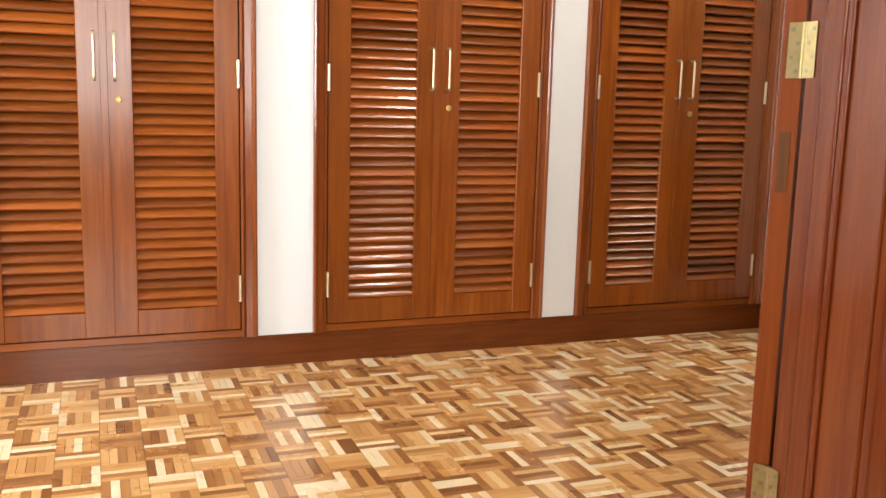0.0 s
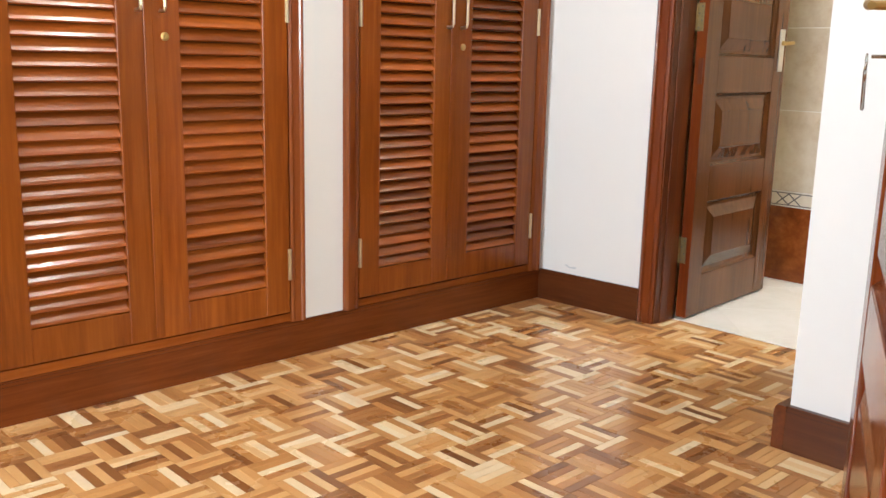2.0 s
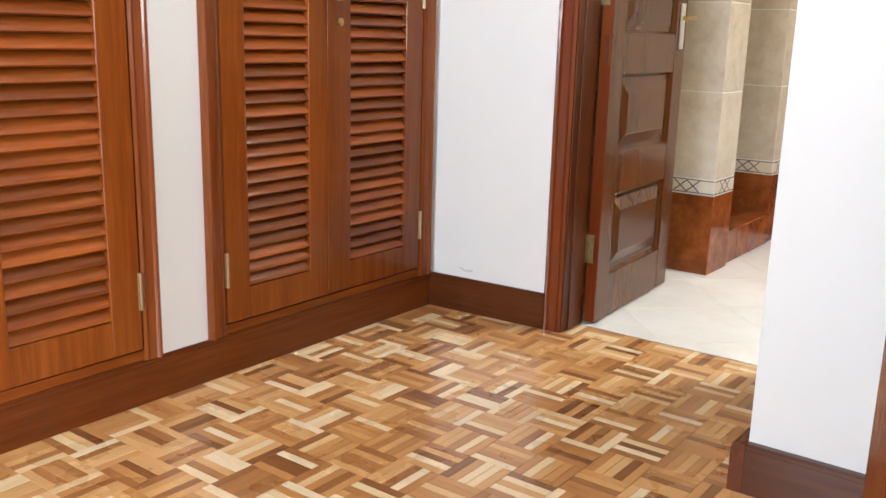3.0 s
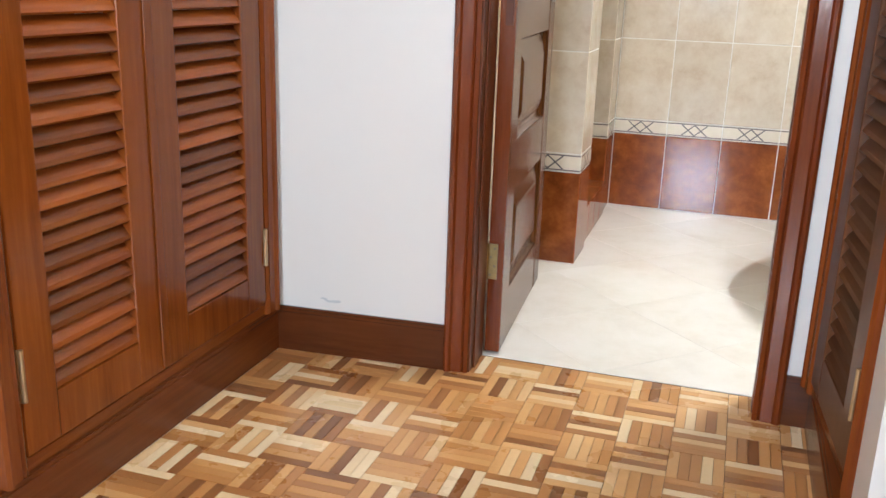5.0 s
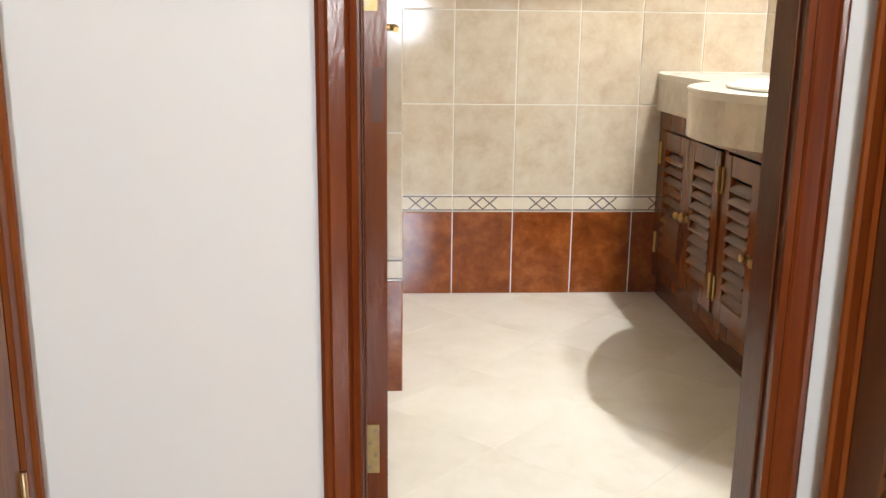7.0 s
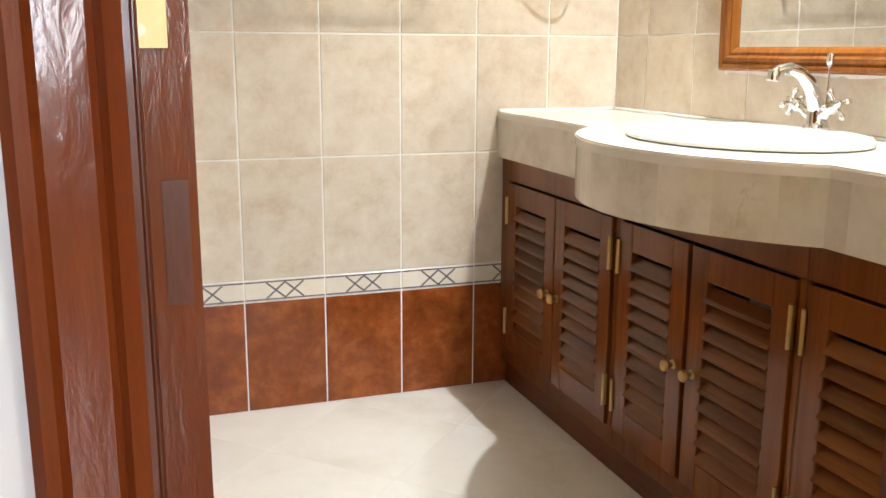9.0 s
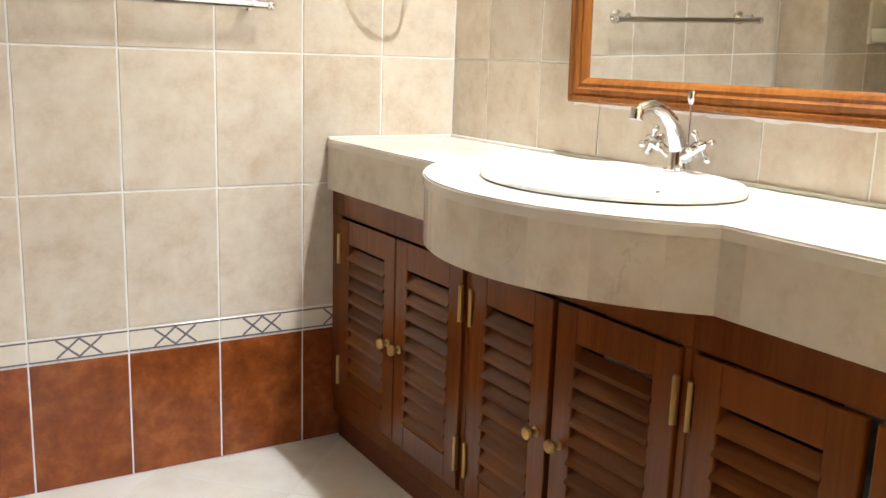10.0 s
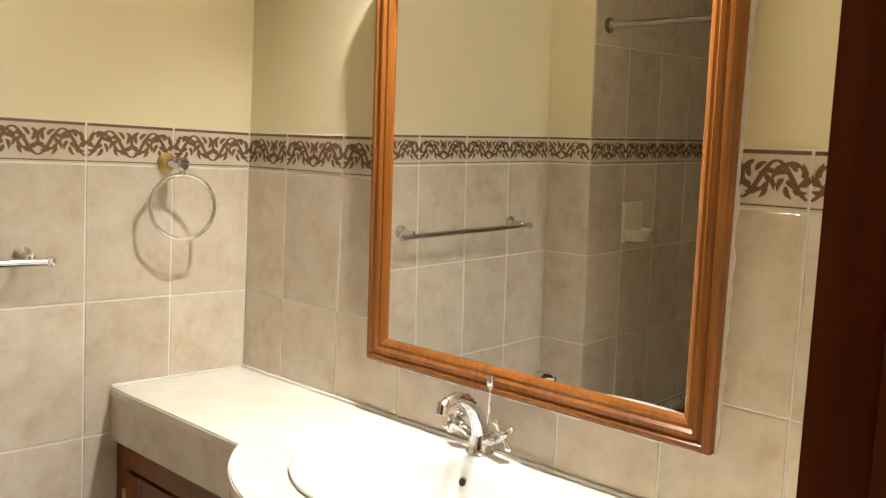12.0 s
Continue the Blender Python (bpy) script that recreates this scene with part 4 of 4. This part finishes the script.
part("aerator", bm, CHROME, spout, "", True)
bm = bmesh.new()
tube(bm, [(TX + 0.024, TY, 0.93), (TX + 0.024, TY, 1.057)], 0.0028, 8)
lathe(bm, (TX + 0.024, TY, 1.054), (0, 0, 1), [(0, 0.004), (0.004, 0.006), (0.010, 0.0085), (0.022, 0.0085), (0.028, 0.007), (0.030, 0.002)], 14)
part("pop_up_rod", bm, CHROME, tap, "", True)
for s in (-1, 1):
    d = Vector((-0.18, s * 0.86, 0.46)).normalized()
    p = Vector((TX, TY + s * 0.012, 0.945))
    bm = bmesh.new()
    lathe(bm, p, d, [(0, 0.014), (0.022, 0.0125), (0.026, 0.010), (0.040, 0.010), (0.044, 0.014), (0.056, 0.014), (0.062, 0.010)], 16)
    stem = part("valve", bm, CHROME, tap, "", True)
    c = p + d * 0.066
    e1 = d.cross(Vector((1, 0, 0.2))).normalized()
    e2 = d.cross(e1).normalized()
    bm = bmesh.new()
    lathe(bm, c - d * 0.006, d, [(0, 0.008), (0.004, 0.012), (0.012, 0.011), (0.018, 0.007), (0.022, 0.003)], 16)
    part("hub", bm, CHROME, stem, "", True)
    for e in (e1, -e1, e2, -e2):
        bm = bmesh.new()
        lathe(bm, c, e, [(0.004, 0.0055), (0.020, 0.0045), (0.025, 0.0062), (0.030, 0.0078), (0.035, 0.0062), (0.038, 0.002)], 12)
        part("cross_arm", bm, CHROME, stem, "", True)

# ---- mirror ----
MY0, MY1, MZ0, MZ1 = 3.952, 4.893, 1.038, 2.02
LEAN = 0.021                   # the mirror hangs forward at the top
glass_mirror = thing("wall_mirror", (XR, 4.445, MZ0), "large wall mirror in a moulded mahogany frame", "mirror")
bm = bmesh.new()
rows = []
for inset, proud in ((0.0, 0.0005), (0.0, 0.020), (0.006, 0.028), (0.014, 0.028), (0.019, 0.022), (0.024, 0.026), (0.033, 0.027), (0.039, 0.020), (0.046, 0.021), (0.054, 0.016), (0.060, 0.010), (0.060, 0.0005)):
    rows.append([bm.verts.new((XR - proud - (LEAN * (z - MZ0) if proud > 0.001 else 0.0), y, z)) for y, z in ((MY0 + inset, MZ0 + inset), (MY1 - inset, MZ0 + inset), (MY1 - inset, MZ1 - inset), (MY0 + inset, MZ1 - inset))])
for p, q in zip(rows, rows[1:] + rows[:1]):
    for i in range(4):
        j = (i + 1) % 4
        bm.faces.new((p[i], p[j], q[j], q[i]))
part("moulded_frame", bm, MIRROR_WOOD, glass_mirror, "worn reddish moulded wooden frame")
bm = bmesh.new()
box(bm, XR - 0.008, XR - 0.002, MY0 + 0.058, MY1 - 0.058, MZ0 + 0.058, MZ1 - 0.058)
for v in bm.verts:
    v.co.x -= LEAN * (v.co.z - MZ0)
part("glass", bm, MIRROR, glass_mirror, "clear silvered mirror glass")
bm = bmesh.new()
random.seed(4)
for side in range(3):
    n = 46
    prev = None
    for i in range(n + 1):
        f = i / n
        w = 0.004 + 0.007 * random.random()
        if side == 0:
            a, b = (XR - 0.0025, MY0 + (MY1 - MY0) * f, MZ0 + 0.002), (XR - 0.0025, MY0 + (MY1 - MY0) * f, MZ0 - w)
        else:
            y, s = ((MY0, -1), (MY1, 1))[side - 1]
            a, b = (XR - 0.0025, y - s * 0.002, MZ0 + (MZ1 - MZ0) * f), (XR - 0.0025, y + s * w, MZ0 + (MZ1 - MZ0) * f)
        pair = (bm.verts.new(a), bm.verts.new(b), bm.verts.new((XR - 0.0003, b[1], b[2])))
        if prev:
            bm.faces.new((prev[0], pair[0], pair[1], prev[1]))
            bm.faces.new((prev[1], pair[1], pair[2], prev[2]))
        prev = pair
part("filler", bm, GROUT, glass_mirror, "rough white filler round the frame")

# ---- towel ring and rail ----
ring = thing("towel_ring", (-1.418, YB, 1.505), "chrome towel ring on a gilt wall flange", "towel ring")
bm = bmesh.new()
lathe(bm, (-1.418, YB - 0.0004, 1.502), (0, -1, 0), [(0, 0.026), (0.005, 0.026), (0.010, 0.020), (0.014, 0.016)], 24)
part("flange", bm, BRASS, ring, "gilt round flange", True)
bm = bmesh.new()
lathe(bm, (-1.418, YB - 0.012, 1.500), (0, -1, 0), [(0, 0.012), (0.050, 0.012), (0.056, 0.018), (0.080, 0.018), (0.085, 0.013)], 20)
tube(bm, [(-1.418, YB - 0.082, 1.492), (-1.416, YB - 0.082, 1.478), (-1.412, YB - 0.082, 1.471)], 0.008, 10)
part("holder", bm, CHROME, ring, "", True)
bm = bmesh.new()
RC, RR, TW = Vector((-1.412, YB - 0.082, 1.386)), 0.086, radians(14)
tube(bm, [RC + Vector((RR * math.cos(a) * math.cos(TW), -RR * math.cos(a) * math.sin(TW), RR * math.sin(a))) for a in (2 * math.pi * i / 44 for i in range(44))], 0.0056, 10, True)
part("hoop", bm, CHROME, ring, "", True)

rail = thing("towel_rail", (-2.08, YB, 1.255), "chrome towel rail on two round brackets", "towel rail")
bm = bmesh.new()
tube(bm, [(-2.425, YB - 0.062, 1.252), (-1.765, YB - 0.062, 1.252)], 0.0095, 14)
for x, s in ((-1.765, 1), (-2.425, -1)):
    lathe(bm, (x, YB - 0.062, 1.252), (s, 0, 0), [(0, 0.0105), (0.004, 0.013), (0.014, 0.013), (0.020, 0.009), (0.022, 0.003)], 16)
part("bar", bm, CHROME, rail, "", True)
for x in (-1.800, -2.390):
    bm = bmesh.new()
    lathe(bm, (x, YB - 0.0004, 1.262), (0, -1, 0), [(0, 0.024), (0.006, 0.024), (0.011, 0.017), (0.016, 0.010), (0.050, 0.010), (0.064, 0.011), (0.068, 0.006)], 20)
    part("bracket", bm, CHROME, rail, "", True)

# wall damage near the skirting: flaked paint
flake = thing("paint_flake", (-3.10, end_face(-3.10), 0.155), "grey flake of missing wall paint", "paint flake")
bm = bmesh.new()
random.seed(9)
for k in range(7):
    x, z, r = -3.12 + 0.075 * random.random(), 0.150 + 0.012 * random.random(), 0.004 + 0.008 * random.random()
    vs = [bm.verts.new((x + r * 1.6 * math.cos(a) * (0.6 + 0.5 * random.random()), end_face(x) - 0.0016, z + 0.35 * r * math.sin(a))) for a in (math.pi * 2 * i / 8 for i in range(8))]
    bm.faces.new(vs)
part("patch", bm, plain("bare_plaster", (0.60, 0.63, 0.63), 0.9), flake)

# light switch on the end wall
switch = thing("light_switch", (-2.90, end_face(-2.90), 1.376), "white plastic light switch on the white wall", "switch")
bm = bmesh.new()
box(bm, -2.944, -2.858, end_face(-2.90) - 0.011, end_face(-2.90) + 0.001, 1.376, 1.462, 0.003)
part("plate", bm, SWITCH_WHITE, switch)
bm = bmesh.new()
box(bm, -2.912, -2.890, end_face(-2.90) - 0.0145, end_face(-2.90) - 0.0095, 1.400, 1.438, 0.0015)
part("rocker", bm, SWITCH_WHITE, switch, "white rocker")

# ---- windows behind the walk ----
def window(name, mp, u0, u1, z0, z1):
    w = thing(name, mp((u0 + u1) / 2, 0, z0), "white framed window with two clear panes", "window", "", "structure")
    bm = bmesh.new()
    for a, b, c, d in ((u0, u0 + 0.05, z0, z1), (u1 - 0.05, u1, z0, z1), (u0 + 0.05, u1 - 0.05, z0, z0 + 0.05), (u0 + 0.05, u1 - 0.05, z1 - 0.05, z1), ((u0 + u1) / 2 - 0.025, (u0 + u1) / 2 + 0.025, z0 + 0.05, z1 - 0.05)):
        bx(bm, mp, a, b, 0.06, 0.10, c, d)
    part("window_frame", bm, CEILING, w)


window("window_2", lambda u, w, z: (u, -2.0 - w, z), -2.95, -1.35, 0.5, 2.2)
window("window_1", lambda u, w, z: (3.5 + w, u, z), -0.95, 1.35, 0.82, 2.18)

# ---- bathroom floor: diagonal tiles ----
def clip_poly(poly, inside, cross):
    out = []
    for i, p in enumerate(poly):
        q = poly[(i + 1) % len(poly)]
        if inside(p):
            out.append(p)
        if inside(p) != inside(q):
            out.append(cross(p, q))
    return out


def clip_rect(poly, x0, x1, y0, y1):
    for axis, lim, sign in ((0, x0, 1), (0, x1, -1), (1, y0, 1), (1, y1, -1)):
        def cross(p, q, axis=axis, lim=lim):
            f = (lim - p[axis]) / (q[axis] - p[axis])
            return (p[0] + f * (q[0] - p[0]), p[1] + f * (q[1] - p[1]))
        poly = clip_poly(poly, lambda p, axis=axis, lim=lim, sign=sign: sign * (p[axis] - lim) >= 0, cross)
        if len(poly) < 3:
            return []
    return poly


bath_floor = solid("floor_bath", [(-3.74, XR + 0.004, YD + 0.001, YB + 0.005, -0.0118, -0.0006)], CERAMIC, "cream marble tile floor laid on the diagonal", "floor")
T, H = 0.40, 0.40 / 2 - 0.0010
OX, OY = -2.36, 3.76
for i in range(-7, 8):
    for j in range(-7, 8):
        cx, cy = OX + (i - j) * T * math.sqrt(0.5), OY + (i + j) * T * math.sqrt(0.5)
        d = H * math.sqrt(2)
        poly = clip_rect([(cx + d, cy), (cx, cy + d), (cx - d, cy), (cx, cy - d)], -3.735, XR, YD + 0.003, YB)
        if len(poly) >= 3:
            bm = bmesh.new()
            prism(bm, poly, -0.0025, 0.0)
            part("tile", bm, FLOOR_TILE, bath_floor)

# ---- parquet ----
S, N = 0.1205, 5
F = S / N
PX, PY = -3.221, 3.475
x_count, y_count = 26, 45
near = lambda x, y: -2.95 < x < -2.02 and 2.45 < y < 3.30
floor_main = bpy.data.objects["floor"]
finger = {}
for flip in (0, 1):
    bm = bmesh.new()
    a, b = (F / 2 - 0.00035, S / 2 - 0.0004)
    hx, hy = (b, a) if flip else (a, b)
    loops = [[bm.verts.new((sx * (hx - i), sy * (hy - i), z)) for sx, sy in ((-1, -1), (1, -1), (1, 1), (-1, 1))] for i, z in ((0, -0.0115), (0, -0.0006), (0.0005, 0.0))]
    for p, q in zip(loops, loops[1:]):
        for i in range(4):
            bm.faces.new((p[i], p[(i + 1) % 4], q[(i + 1) % 4], q[i]))
    bm.faces.new(loops[-1])
    finger[flip] = finish("parquet_finger", bm, PARQUET_ONE)
verts, faces = [], []
rng = random.Random(21)
for i in range(x_count):
    for j in range(y_count):
        x, y = PX + (i + 0.5) * S, PY - (j + 0.5) * S
        flip = (i + j) % 2
        for k in range(N):
            o = (k - (N - 1) / 2) * F
            fx, fy = (x, y + o) if flip else (x + o, y)
            lift = rng.uniform(-0.0003, 0.0)
            if near(x, y):
                share("parquet_finger", finger[flip], (fx, fy, lift), floor_main)
                continue
            a, b = F / 2 - 0.00035, S / 2 - 0.0004
            hx, hy = (b, a) if flip else (a, b)
            v = len(verts)
            verts += [(fx + sx * (hx - i2), fy + sy * (hy - i2), z + lift) for i2, z in ((0, -0.0115), (0, -0.0006), (0.0005, 0.0)) for sx, sy in ((-1, -1), (1, -1), (1, 1), (-1, 1))]
            for r in (0, 4):
                faces += [(v + r + q, v + r + (q + 1) % 4, v + r + 4 + (q + 1) % 4, v + r + 4 + q) for q in range(4)]
            faces.append((v + 8, v + 9, v + 10, v + 11))
me = bpy.data.meshes.new("parquet_fingers")
me.from_pydata(verts, [], faces)
me.materials.append(PARQUET_MANY)
rest = tagged(new("parquet_fingers", me), "basket-weave mosaic parquet of mixed brown fingers", "", "", "stuff")
rest.parent = floor_main
